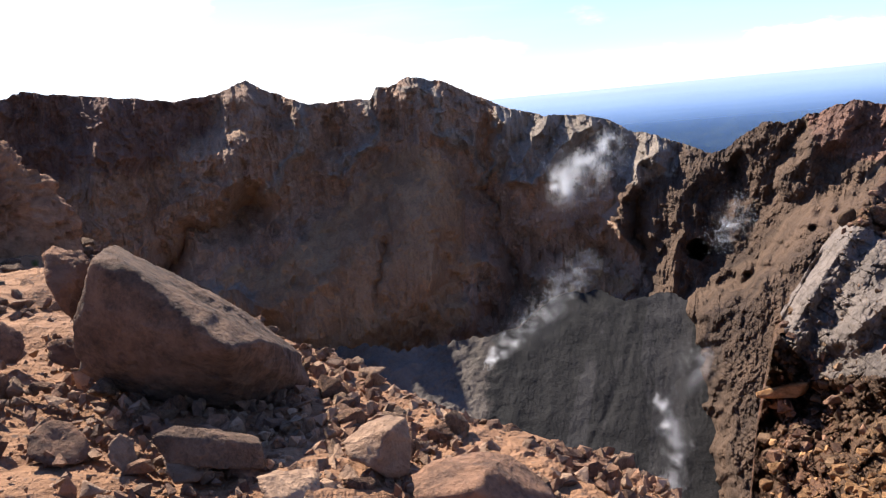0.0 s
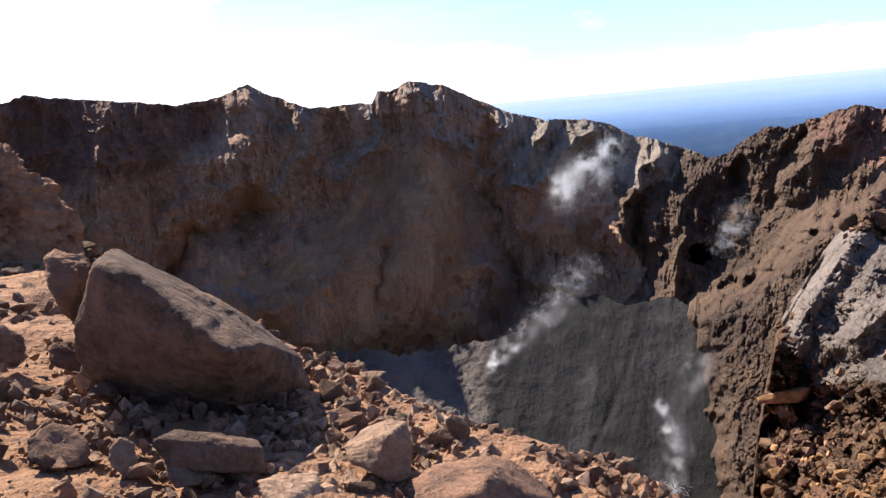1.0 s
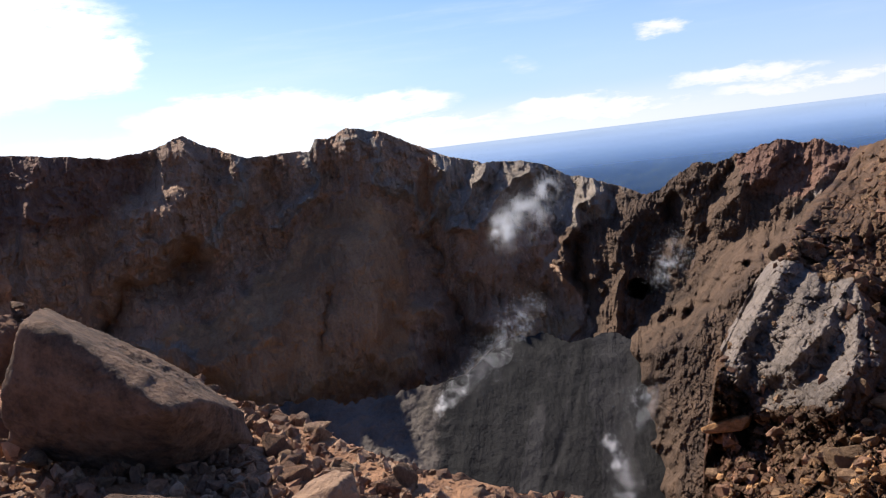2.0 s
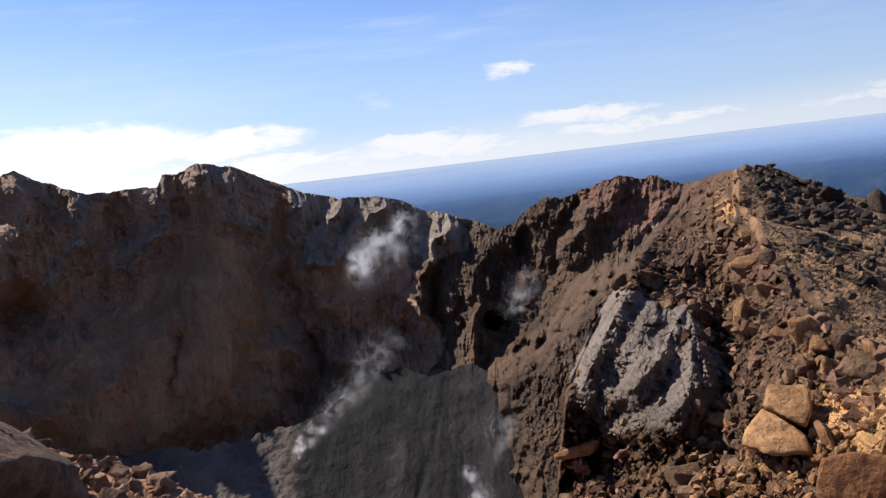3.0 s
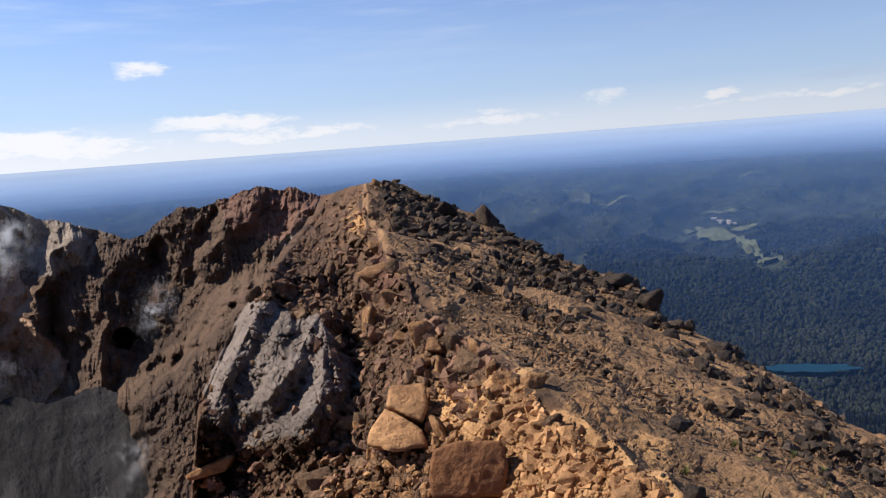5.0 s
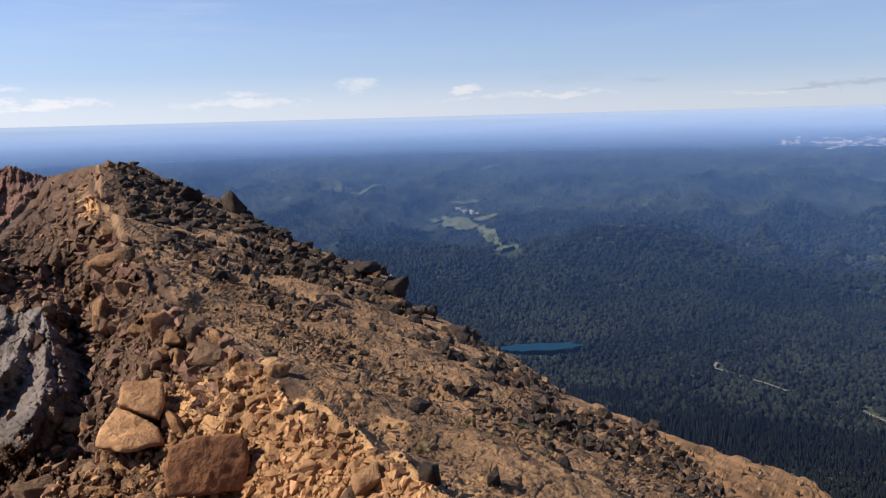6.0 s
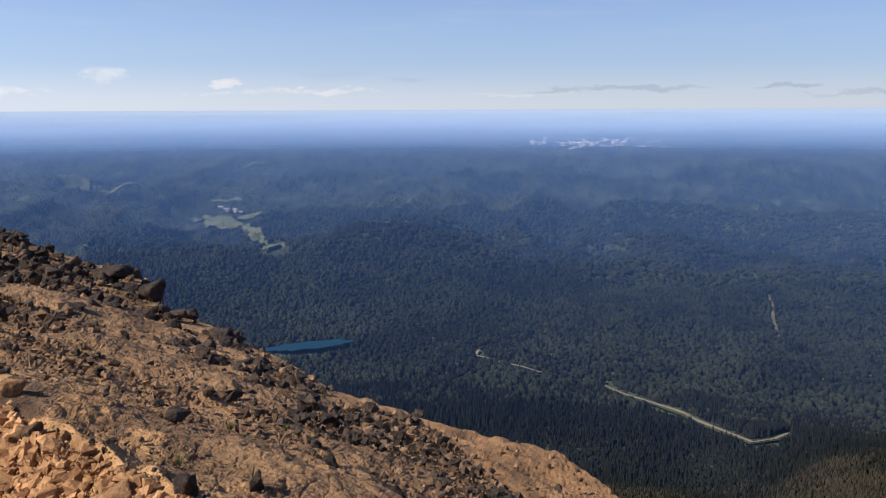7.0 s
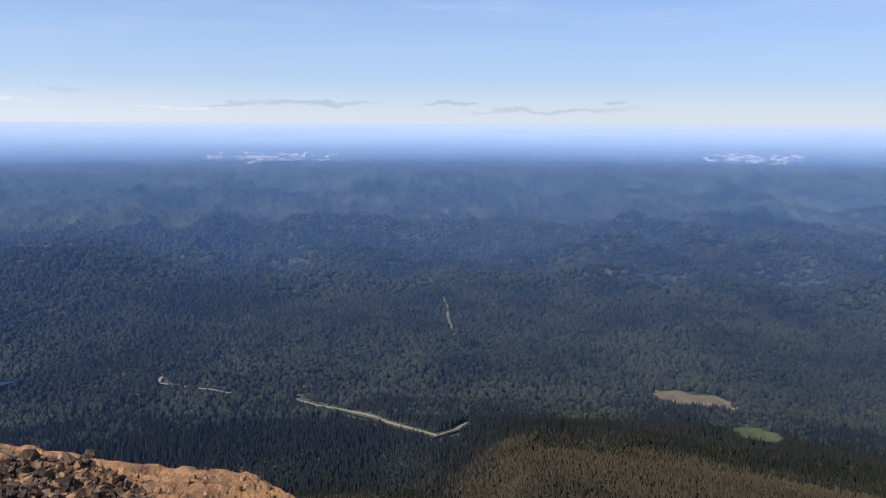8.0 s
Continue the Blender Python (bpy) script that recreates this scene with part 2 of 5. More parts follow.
def plane_through(a, b, c):
    """The distance from the eye to the plane through three points given as (az, el, distance), along any way."""
    p = [way(np.float64(x[0]), np.float64(x[1])) * x[2] for x in (a, b, c)]
    n = np.cross(p[1] - p[0], p[2] - p[0])
    n = n / np.linalg.norm(n)
    n = n if n[2] > 0 else -n
    k = float(n @ p[0])

    def dist(az, el):
        s = way(az, el) @ n
        r = np.where(np.abs(s) > 1e-6, k / np.where(np.abs(s) > 1e-6, s, 1), 1e6)
        return np.where((r > 0) & (r < 400), r, 400.0)
    dist.normal = n
    return dist


def mesh_of(name, verts, faces, material, smooth=True):
    me = bpy.data.meshes.new(name)
    v, f = np.asarray(verts, np.float32), np.asarray(faces, np.int32)
    me.vertices.add(len(v))
    me.vertices.foreach_set("co", v.ravel())
    me.loops.add(f.size)
    me.loops.foreach_set("vertex_index", f.ravel())
    me.polygons.add(len(f))
    me.polygons.foreach_set("loop_start", np.arange(len(f), dtype=np.int32) * f.shape[1])
    me.materials.append(material)
    me.polygons.foreach_set("use_smooth", np.full(len(f), smooth))
    me.update(calc_edges=True)
    return me


def grid_faces(rows, cols, wrap=False):
    i = np.arange(rows - 1)[:, None] * cols
    j = np.arange(cols if wrap else cols - 1)[None, :]
    k = (j + 1) % cols
    return np.stack([(i + j), (i + k), (i + cols + k), (i + cols + j)], -1).reshape(-1, 4)


def sheet(name, points, material, zone=None, smooth=True):
    """A grid of points (rows, columns, 3) as one mesh, with up to three zones of mineral and painted tone."""
    r, c = points.shape[:2]
    me = mesh_of(name, points.reshape(-1, 3), grid_faces(r, c), material, smooth)
    if zone is not None:
        a = me.attributes.new("zone", "FLOAT_COLOR", "POINT")
        z = zone.reshape(r * c, -1)
        z = z if z.shape[1] == 4 else np.concatenate([z, np.zeros((r * c, 1))], 1)
        a.data.foreach_set("color", np.clip(z, 0, 1).astype(np.float32).ravel())
    return new(name, me)


def with_back(p, drop=0.9, reach=(0.6, 2.0, 6.0, 18.0)):
    """Adds rows behind the crest of a sheet, so that it is a hill and no card."""
    top = p[-1]
    out = top.copy()
    out[:, 2] = 0
    out = out / np.linalg.norm(out, axis=1, keepdims=True)
    rows = [top + out * s - np.array([0, 0, 1.0]) * s * drop * min(1.0, 0.3 + s / 3) for s in reach]
    return np.concatenate([p, np.stack(rows)], 0)


def pad(z, n):
    return np.concatenate([z, np.repeat(z[-1:], n, 0)], 0)


# ---- crater wall: the far side and the spur that runs from it to the near ridge ----
def off_line(A, E, line):
    """Degrees from a line of (az, el) stops."""
    best = np.full(A.shape, 99.0)
    for (a0, e0), (a1, e1) in zip(line[:-1], line[1:]):
        t = np.clip(((A - a0) * (a1 - a0) + (E - e0) * (e1 - e0)) / ((a1 - a0) ** 2 + (e1 - e0) ** 2), 0, 1)
        best = np.minimum(best, np.hypot(A - a0 - t * (a1 - a0), E - e0 - t * (e1 - e0)))
    return best


def crease(A, E, line, half, power=1.0):
    """1 on a line, falling to 0 at that many degrees from it: a rib, or a gully where it is taken away."""
    return np.clip(1 - off_line(A, E, line) / half, 0, 1) ** power


def within(A, E, ring):
    """Degrees inside (+) or outside (-) a closed outline."""
    ring = list(ring)
    odd = np.zeros(A.shape, bool)
    for (a0, e0), (a1, e1) in zip(ring, ring[1:] + ring[:1]):
        if e0 != e1:
            odd ^= ((e0 > E) != (e1 > E)) & (A < (a1 - a0) * (E - e0) / (e1 - e0) + a0)
    d = off_line(A, E, ring + ring[:1])
    return np.where(odd, d, -d)


TIPPED = np.array(pose(0, 0, 0, 40, 25, 35).to_3x3())  # joints of the rock lie askew
FAR_SKY = ((-75, 6), (-45, 5), (-32, 3.6), (-27.3, 2.9), (-26, 3.2), (-21.5, 2.6), (-17.4, 1.9), (-14.5, 2.1), (-12.9, 2.7), (-12.3, 2.9), (-10.9, 2.1), (-8.5, 1.0), (-6.2, 1.0), (-4.1, 0.9),
           (-3.6, 1.7), (-2.6, 1.6), (-1.4, 2.1), (0.9, 1.8), (2.8, 0.7), (4.7, -0.3), (7.8, -1.3), (10.5, -1.5), (12.4, -2.1), (13.5, -2.8), (15.3, -3.3), (17.1, -4.0), (18.9, -4.8),
           (20.4, -4.1), (22.0, -3.1), (23.6, -3.1), (25.5, -2.6), (27.5, -2.2), (29.9, -2.3), (32.2, -3.3), (35, -4.5), (37, -5.5))
BUTTRESS = ((-1.8, -0.4), (-0.1, -1.0), (2.4, -4.6), (3.3, -7.9), (3.4, -11.9), (2.3, -15.0), (-0.1, -18.0), (-5.1, -19.5), (-12.9, -19), (-17.5, -12), (-18.7, -9.7), (-14.0, -8.4), (-8.6, -6.3), (-5.1, -3.1))
SHOULDER = ((33, -3.4), (31.0, -4.8), (28.7, -7.0), (25.6, -7.9), (23.1, -9.5), (20.7, -12.2), (18.0, -12.6), (16.5, -14.6), (16.5, -18.5), (17.6, -22.0), (17.9, -32), (40, -32), (40, -4))
# ribs (nearer) and gullies (further): stops, half width in degrees, metres
RIBS = ((((-12.4, 2.8), (-12.5, -0.4), (-14.5, -4.0), (-16.5, -6.5)), 2.6, 9), (((-7.8, 1.1), (-9.9, -1.8), (-11.5, -4.4)), 1.6, 6), (((-3.4, 1.5), (-4.6, -1.5), (-7.5, -4.5)), 1.4, 5),
        (((-0.6, 2.0), (1.1, -1.1), (2.8, -4.2)), 1.5, 6), (((4.3, -0.8), (4.5, -2.8), (3.2, -5.6)), 1.0, 5), (((7.8, -1.3), (6.4, -3.8), (5.8, -5.5)), 1.1, 5), (((10.5, -1.6), (8.4, -4.3), (7.0, -6.2)), 1.3, 6),
        (((15.7, -3.9), (14.5, -4.8), (13.3, -6.7), (12.9, -9.4)), 1.2, 8), (((18.7, -4.7), (17.0, -6.9), (16.2, -9.2), (16.1, -11.1), (15.4, -15.7), (15.8, -22.0)), 1.6, 7),
        (((22.0, -3.1), (20.6, -4.6), (19.4, -6.4)), 0.9, 5), (((27.5, -2.4), (25.6, -4.6), (23.8, -7.0)), 1.2, 6), (((31.5, -3.2), (29.6, -5.2), (28.2, -6.7)), 1.0, 4),
        (((-21.0, 2.2), (-22.0, -2.0), (-23, -6.0)), 2.5, 7), (((-9.9, -8.5), (-9.0, -12.5), (-9.4, -16)), 2.0, 5))
GULLIES = ((((2.8, -3.6), (4.3, -8.3), (4.9, -12.8), (3.2, -17.0)), 2.6, 17), (((-13.0, -5.6), (-17.0, -7.3), (-19.5, -9.5)), 2.0, 24), (((5.6, -12.6), (7.2, -10.2), (10.7, -10.9), (11.8, -12.2)), 2.4, 13),
           (((6.2, -13.8), (7.6, -13.2)), 1.3, 10), (((20.8, -6.4), (21.6, -8.4), (20.6, -10.6), (19.3, -11.7)), 2.4, 11), (((14.0, -7.5), (14.3, -11.0), (13.9, -14.5)), 1.1, 7),
           (((-6.6, 0.2), (-6.8, -2.2)), 1.2, 5), (((-10.6, -10.0), (-10.9, -14.5)), 0.7, 4), (((-4.6, -9.0), (-4.4, -14.5)), 0.5, 3), (((24.9, -3.6), (23.4, -6.0), (22.6, -8.2)), 1.0, 6))


def crater_wall():
    az = np.concatenate([np.linspace(-75, -31, 70)[:-1], np.linspace(-31, 37, 1380)])
    top = curve(az, FAR_SKY)
    row = np.stack([az, 0 * az, 0 * az], -1)
    top = top + (0.10 + 0.10 * rise(az, 15, 24)) * fractal(row, 1.3, 6, 0.7, 97)
    A, V = np.meshgrid(az, np.linspace(0, 1, 440))
    low = -29.0
    el = low + (top[None, :] - low) * V
    d0 = way(A, el)
    q = d0 * 200.0
    # outlines wander a little at two scales
    Aw = A + 0.7 * lump(q, 9, 401) + 0.45 * lump(q, 4, 402) + 0.25 * lump(q, 1.7, 405)
    Ew = el + 0.7 * lump(q, 9, 403) + 0.45 * lump(q, 4, 404) + 0.25 * lump(q, 1.7, 406)
    r_top = curve(A, ((-75, 235), (-20, 255), (14, 255), (17, 247), (19, 240), (21, 233), (24, 225), (28, 216), (32, 209), (37, 200)))
    r_low = curve(A, ((-75, 205), (-20, 222), (9, 222), (12, 207), (14.5, 184), (18, 177), (22, 169), (28, 159), (37, 147)))
    r = r_low + (r_top - r_low) * V ** 1.1
    near = r / 230.0
    r = r - 17 * rise(within(Aw, Ew, BUTTRESS), -0.3, 5.0) * rise(-Ew, -2.0, 11.0)
    shoulder = within(Aw, Ew, SHOULDER)
    r = r - 26 * rise(shoulder, -0.15, 2.4)
    fade = rise(top[None, :] - el, -0.1, 1.2)
    right = rise(A, 14, 19)
    for line, half, high in RIBS:
        r = r - (1.2 - 0.2 * right) * high * near * crease(Aw, Ew, line, half) * (0.4 + 0.6 * fade)
    for line, half, deep in GULLIES:
        r = r + 0.75 * deep * near * crease(Aw, Ew, line, half, 1.3)
    # flutes down the fall of the rock, clods and joints
    lean = (0.30 * right)[..., None]
    fall = np.concatenate([-lean, 0 * lean, -np.sqrt(1 - lean ** 2)], -1)
    along = q - (q * fall).sum(-1)[..., None] * fall * 0.72
    w = along + 1.6 * np.stack([lump(q, 6, 51), lump(q, 6, 52), lump(q, 6, 53)], -1)
    d = (3.4 - 0.8 * right) * fractal(w, 15, 5, 0.56, 23, True) + 1.3 * fractal(q, 9, 4, 0.55, 24) - 0.9 * fractal(w, 4.2, 4, 0.6, 29, True) - 0.34 * fractal(q, 1.9, 3, 0.6, 30, True) + 0.42 * blocks(q @ TIPPED, 2.4, 27) + 0.16 * blocks(q @ TIPPED, 1.0, 28)
    d = d * (1 - 0.25 * right)
    d = d + right * (0.75 * fractal(w, 6.5, 4, 0.6, 34, True) + 0.55 * blocks(q @ TIPPED, 1.6, 35) + 0.40 * fractal(along, 1.6, 3, 0.62, 36, True))
    smooth = 1 - 0.55 * rise(within(Aw, Ew, BUTTRESS), 0.5, 2.0)
    r = r - d * near * smooth
    # the cave mouth
    u, v = (A - 17.85) / 0.85, (el + 11.2) / 0.72
    rim = 0.22 * lump(q, 1.2, 407)
    r = r + 30.0 * rise(1.0 - np.hypot(u, v) + rim, -0.05, 0.45)
    p = d0 * r[..., None]
    grey = np.maximum.reduce([0.9 * rise(Aw, 3.0, 5.0) * rise(Ew, -7.0, -4.5) * rise(-Aw, -19, -16), 0.55 * bump1(Aw, -10, 4.0) * bump1(Ew, -0.5, 3.0), 0.7 * crease(Aw, Ew, ((-18, -10.5), (-13.5, -12.0)), 2.2)])
    grey = np.maximum(grey, 0.6 * crease(Aw, Ew, ((31.0, -4.6), (28.4, -7.0)), 0.9))
    for line, half, high in RIBS[1:7]:
        grey = np.maximum(grey, 0.75 * crease(Aw, Ew, line, 1.0))
    tan = np.maximum(0.75 * rise(within(Aw, Ew, BUTTRESS), 0.2, 2.0), crease(Aw, Ew, ((9.0, -14.4), (12.5, -13.8)), 1.6))
    red = np.maximum(0.75 * rise(Aw, -11, -18) * rise(Ew, -5, 0), 0.9 * rise(Aw, 24.0, 27.0) * rise(Ew, -7.0, -4.5))
    # light balance put into colour: the sunlit spur takes the darker tone
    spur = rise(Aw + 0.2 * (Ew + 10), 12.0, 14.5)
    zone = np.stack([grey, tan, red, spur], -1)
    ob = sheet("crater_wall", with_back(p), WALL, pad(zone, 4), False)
    return tagged(ob, "brown gullied rock wall of the crater with grey ribs and a cave mouth", "crater wall", kind="structure")


crater_wall()


# ---- ash fan on the crater floor ----
def ash_fan():
    az = np.linspace(-14, 20, 380)
    top = curve(az, ((-14, -15.0), (-8, -15.8), (-4.7, -16.6), (2, -16.2), (5, -15.6), (8.4, -14.0), (13.9, -14.4), (20, -15.0)))
    top = top + 0.5 * fractal(np.stack([az, 0 * az, 0 * az], -1), 3.0, 5, 0.6, 99)
    dist = plane_through((13.9, -15, 205), (-4.7, -17.4, 200), (10, -27, 172))
    A, V = np.meshgrid(az, np.linspace(0, 1, 260))
    el = -38 + (top[None, :] + 38) * V
    r = dist(A, el)
    p = way(A, el) * r[..., None]
    left = rise(A - 0.28 * (el + 18) + 1.2 * lump(p, 12, 84), 5.0, 0.5)
    # rills run down the fan to the lower left
    u = p[..., 0] - 0.42 * p[..., 1]
    rill = np.stack([u, 0.06 * (p[..., 1] + p[..., 0]), 0 * u], -1)
    d = 0.28 * fractal(rill, 8, 5, 0.55, 31) * (1 - left) + 0.35 * fractal(p, 9, 4, 0.5, 12) + left * (1.0 * fractal(p, 9, 5, 0.6, 14) + 0.25 * blocks(p, 2.0, 15))
    gully = bump1(A + 0.12 * lump(p, 9, 88), 12.0 + 0.5 * (el + 20) - 0.02 * (el + 20) ** 2 + 0.3 * lump(p, 30, 89), 0.45) * rise(el, -26, -23) * rise(el, -16, -18)
    p[..., 2] += d - 0.25 * gully
    streak = rise(fractal(rill, 9, 4, 0.6, 33), -0.2, 0.7) * (1 - left) * 0.9
    zone = np.stack([left, streak, 0 * left], -1)
    return tagged(sheet("ash_slope", p, FAN, zone), "smooth grey ash slope with rills on the crater floor", "scree slope", kind="structure")


ash_fan()


# ---- near ridge: crater side and outer scree slope ----
CREST = ((36.0, -2.3), (37.5, -7.2), (38.4, -10.5), (41.4, -13.1), (45.7, -15.8), (48.0, -19.1), (53.7, -22.7), (59.8, -26.1), (66, -31), (90, -50))
NEAR_SKY = ((20.4, -30), (21.3, -22.4), (22.6, -16.5), (24.9, -12.0), (27.7, -8.8), (30.1, -5.8), (31.3, -4.4), (32.2, -3.2), (34, -2.6), (36.0, -2.3), (37.9, -2.6),
            (39.6, -3.7), (41.5, -4.6), (43.8, -5.4), (45.0, -6.6), (46.9, -7.7), (49.6, -9.2), (51.2, -9.8), (53.4, -10.4), (54.8, -11.6), (55.8, -13.0), (58.3, -14.1), (61.1, -15.7), (64.2, -17.4), (67.5, -19.5), (70.8, -20.7),
            (73.4, -21.3), (75.3, -22.7), (77.5, -24.3), (82.6, -27), (90, -32), (110, -48))
inner_dist = plane_through((36, -2.2, 34), (53.7, -22.7, 8), (22.6, -16.5, 27))


def outer_dist(az, el):
    """The convex scree slope outside the crest."""
    a, e = np.clip(az, 30, 84) - 50, np.clip(el, -30, 0) + 15
    k = 0.0652 - 0.002554 * a - 0.007589 * e + 0.000039 * a * a + 0.000223 * a * e + 0.00036 * e * e
    k = k * np.where(el < -30, np.sin(np.radians(np.minimum(el, -30))) / math.sin(radians(-30)), 1)
    return 1 / np.clip(k, 0.027, 1.0)


OUTER = ((35.0, 1), (34.9, -5.0), (36.4, -7.5), (38.3, -8.9), (39.9, -11.4), (43.3, -13.6), (46.3, -16.6), (48.1, -18.4), (51.4, -19.9), (54.7, -21.6), (60, -26), (66, -31), (90, -56), (130, -56), (130, 1))
CLAY = ((25.8, -10.4), (28.3, -9.4), (30.1, -11.3), (31.7, -11.0), (33.5, -13.6), (34.0, -17.2), (30.9, -19.8), (28.4, -19.4), (25.5, -19.6), (23.8, -16.8), (23.2, -13.6))
CLAY_RIBS = ((((28.2, -9.4), (26.2, -12.2), (24.0, -14.5)), 1.3, 0.16), (((31.1, -11.6), (29.3, -14.8), (27.3, -16.8)), 1.1, 0.2), (((31.7, -12.0), (32.5, -16.0), (29.3, -19.0)), 1.3, 0.25))
HOLLOWS = ((((29.2, -16.9), (27.0, -18.6)), 1.5, 0.3), (((33.2, -6.6), (32.6, -10.0)), 1.2, 0.35), (((25.6, -11.5), (23.0, -16.0)), 0.9, 0.3))


def ridge_dist(az, el):
    """Distance to the near ridge, and 1 on the outer slope, 0 on the crumbling face towards the crater."""
    az, el = np.asarray(az, float), np.asarray(el, float)
    ways = way(az, el) * 14.0
    f = rise(within(az + 0.7 * lump(ways, 0.9, 56) + 0.5 * lump(ways, 0.35, 57), el + 0.9 * lump(ways, 0.9, 58) + 0.6 * lump(ways, 0.35, 59), OUTER), -0.5, 0.5)
    inner = inner_dist(az, el)
    inner = 11.0 * (inner / 11.0) ** (1 - 0.5 * rise(36.0 - az, 0, 8) * rise(-el, 3.0, 9.0) * (1 - 0.6 * rise(-el, 17.0, 23.0)))
    clay = clay_at(az, el, ways)
    size = np.clip(inner / 12.0, 0.6, 2.2)
    lean = np.array([-0.38, 0.1, -0.92])
    along = ways - (ways @ lean)[..., None] * lean * 0.7
    wv = along + 0.35 * np.stack([lump(ways, 1.6, 55), lump(ways, 1.6, 56), lump(ways, 1.6, 57)], -1)
    tipped = ways @ TIPPED
    large = 0.46 * fractal(wv, 2.2, 3, 0.5, 61, True) + 0.14 * fractal(ways, 0.8, 3, 0.6, 63)
    rocky = (large + 0.09 * fractal(wv, 0.5, 3, 0.6, 67, True) - 0.08 * fractal(ways, 0.30, 3, 0.65, 66, True)
             + 0.08 * blocks(tipped, 0.5, 65) + 0.07 * blocks(tipped, 0.21, 69) + 0.03 * blocks(tipped, 0.1, 70))
    flutes = large + 0.13 * fractal(wv, 0.6, 4, 0.55, 62, True) - 0.035 * fractal(ways, 0.3, 3, 0.6, 64, True) + 0.02 * blocks(tipped, 0.3, 68)
    d = rocky * (1 - 0.65 * clay) + flutes * 0.5 * clay
    d = d * (1 - 0.45 * rise(az, 37, 44))
    for line, half, high in CLAY_RIBS:
        d = d + high * crease(az, el, line, half)
    for line, half, deep in HOLLOWS:
        d = d - deep * crease(az, el, line, half, 1.2)
    d = d * (1 - 0.8 * rise(el - np.minimum(curve(az, NEAR_SKY), curve(az, CREST)), -0.9, 0.0))
    bold = 1.1 + 1.0 * rise(39 - az, 0, 6)
    inner = inner - (d - 0.15) * size * bold
    return inner * (1 - f) + outer_dist(az, el) * f, f


def clay_at(az, el, ways):
    a = az + 1.3 * lump(ways * np.array([1, 1, 0.45]), 0.7, 75) + 0.7 * lump(ways * np.array([1, 1, 0.5]), 0.3, 76) + 0.25 * lump(ways, 0.15, 77)
    e = el + 0.6 * lump(ways, 0.9, 78) + 0.4 * lump(ways, 0.4, 79) + 0.25 * lump(ways, 0.15, 80)
    return rise(within(a, e, CLAY), -0.25, 0.35)


def near_ridge():
    az = np.concatenate([np.linspace(20.4, 62, 900)[:-1], np.linspace(62, 86, 320), np.linspace(87, 110, 24)])
    top = curve(az, NEAR_SKY)
    jag = fractal(np.stack([az, 0 * az, 0 * az], -1), 1.6, 5, 0.6, 98)
    top = top + 0.4 * jag * rise(35.0 - az, 0, 3) + 0.12 * jag * rise(az, 36, 38) * (1 - rise(az, 62, 70))
    A, V = np.meshgrid(az, np.concatenate([np.linspace(0, 0.3, 14)[:-1], np.linspace(0.3, 1, 470)]))
    bot = np.minimum(-42.0, top - 6)[None, :]
    el = bot + (top[None, :] - bot) * V
    r, f = ridge_dist(A, el)
    p = way(A, el) * r[..., None]
    scree = 0.20 * fractal(p, 3.0, 3, 0.5, 71) + 0.035 * fractal(p, 0.6, 4, 0.6, 72) + 0.012 * blocks(p, 0.25, 73) - 0.012 * fractal(p, 0.16, 2, 0.6, 74, True)
    scree = scree * (1 - 0.85 * rise(top[None, :] - el, 1.6, 0.1))
    p = p + np.array([0.33, -0.2, 0.92]) * (scree * f)[..., None]
    ways = way(A, el) * 14.0
    lean = np.array([-0.38, 0.1, -0.92])
    streaks = (ways - (ways @ lean)[..., None] * lean * 0.8) + 0.3 * np.stack([lump(ways, 1.2, 85), lump(ways, 1.2, 86), lump(ways, 1.2, 87)], -1)
    grey = clay_at(A, el, ways) * rise(fractal(streaks, 1.0, 4, 0.62, 88, True), -0.3, 0.4)
    red = np.maximum(0.75 * bump1(A, 36.3, 2.6) * bump1(el, -8.5, 5), 0.5 * (A < 26) * rise(-el, 16, 22))
    gold = 0.9 * rise(A + 0.35 * (el + 20), 37.5, 42.5) * rise(-el, 14, 19) * (1 - f * rise(A, 60, 68))
    gold = gold * (1 - 0.9 * rise(within(A, el, OUTER) + 2.2 * lump(ways, 0.8, 83) + 1.2 * lump(ways, 0.3, 84), -0.8, 3.6))
    gold = np.maximum(gold, 0.35 * rise(-el, 18.5, 23.0) * rise(36 - A, 0, 4))
    gold = np.maximum(gold, 0.55 * bump1(A, 34.5, 3.0) * bump1(el, -5.0, 3.0) * (1 - f))
    zone = np.stack([grey * (1 - f), f, red * (1 - f), gold], -1)
    return tagged(sheet("near_ridge", with_back(p, 0.8, (0.3, 1.0, 3.0, 9.0)), RIDGE, pad(zone, 4), False),
                  "ochre rock ridge with grey clay streaks and a brown scree slope", "ridge", kind="structure")


near_ridge()


SAND_TOP = ((62, -18.5), (67.9, -19.8), (70.8, -20.7), (73.8, -21.6), (83.0, -23.3), (87.5, -25.9), (92, -29), (100, -34))
sand_dist = plane_through((70.8, -20.7, 34), (87.5, -25.9, 26), (76, -27, 22))


def sand_flank():
    """The smooth shoulder of orange sand beyond the scree."""
    az = np.linspace(62, 100, 200)
    top = curve(az, SAND_TOP)
    A, V = np.meshgrid(az, np.linspace(0, 1, 130))
    el = -45 + (top[None, :] + 45) * V
    p = way(A, el) * np.clip(sand_dist(A, el), 5, 60)[..., None]
    p[..., 2] += 0.18 * fractal(p, 2.4, 6, 0.6, 81) + 0.02 * blocks(p, 0.3, 82)
    return tagged(sheet("sand_shoulder", with_back(p), SAND, None, False), "bare orange sand shoulder below the scree", "slope", kind="structure")


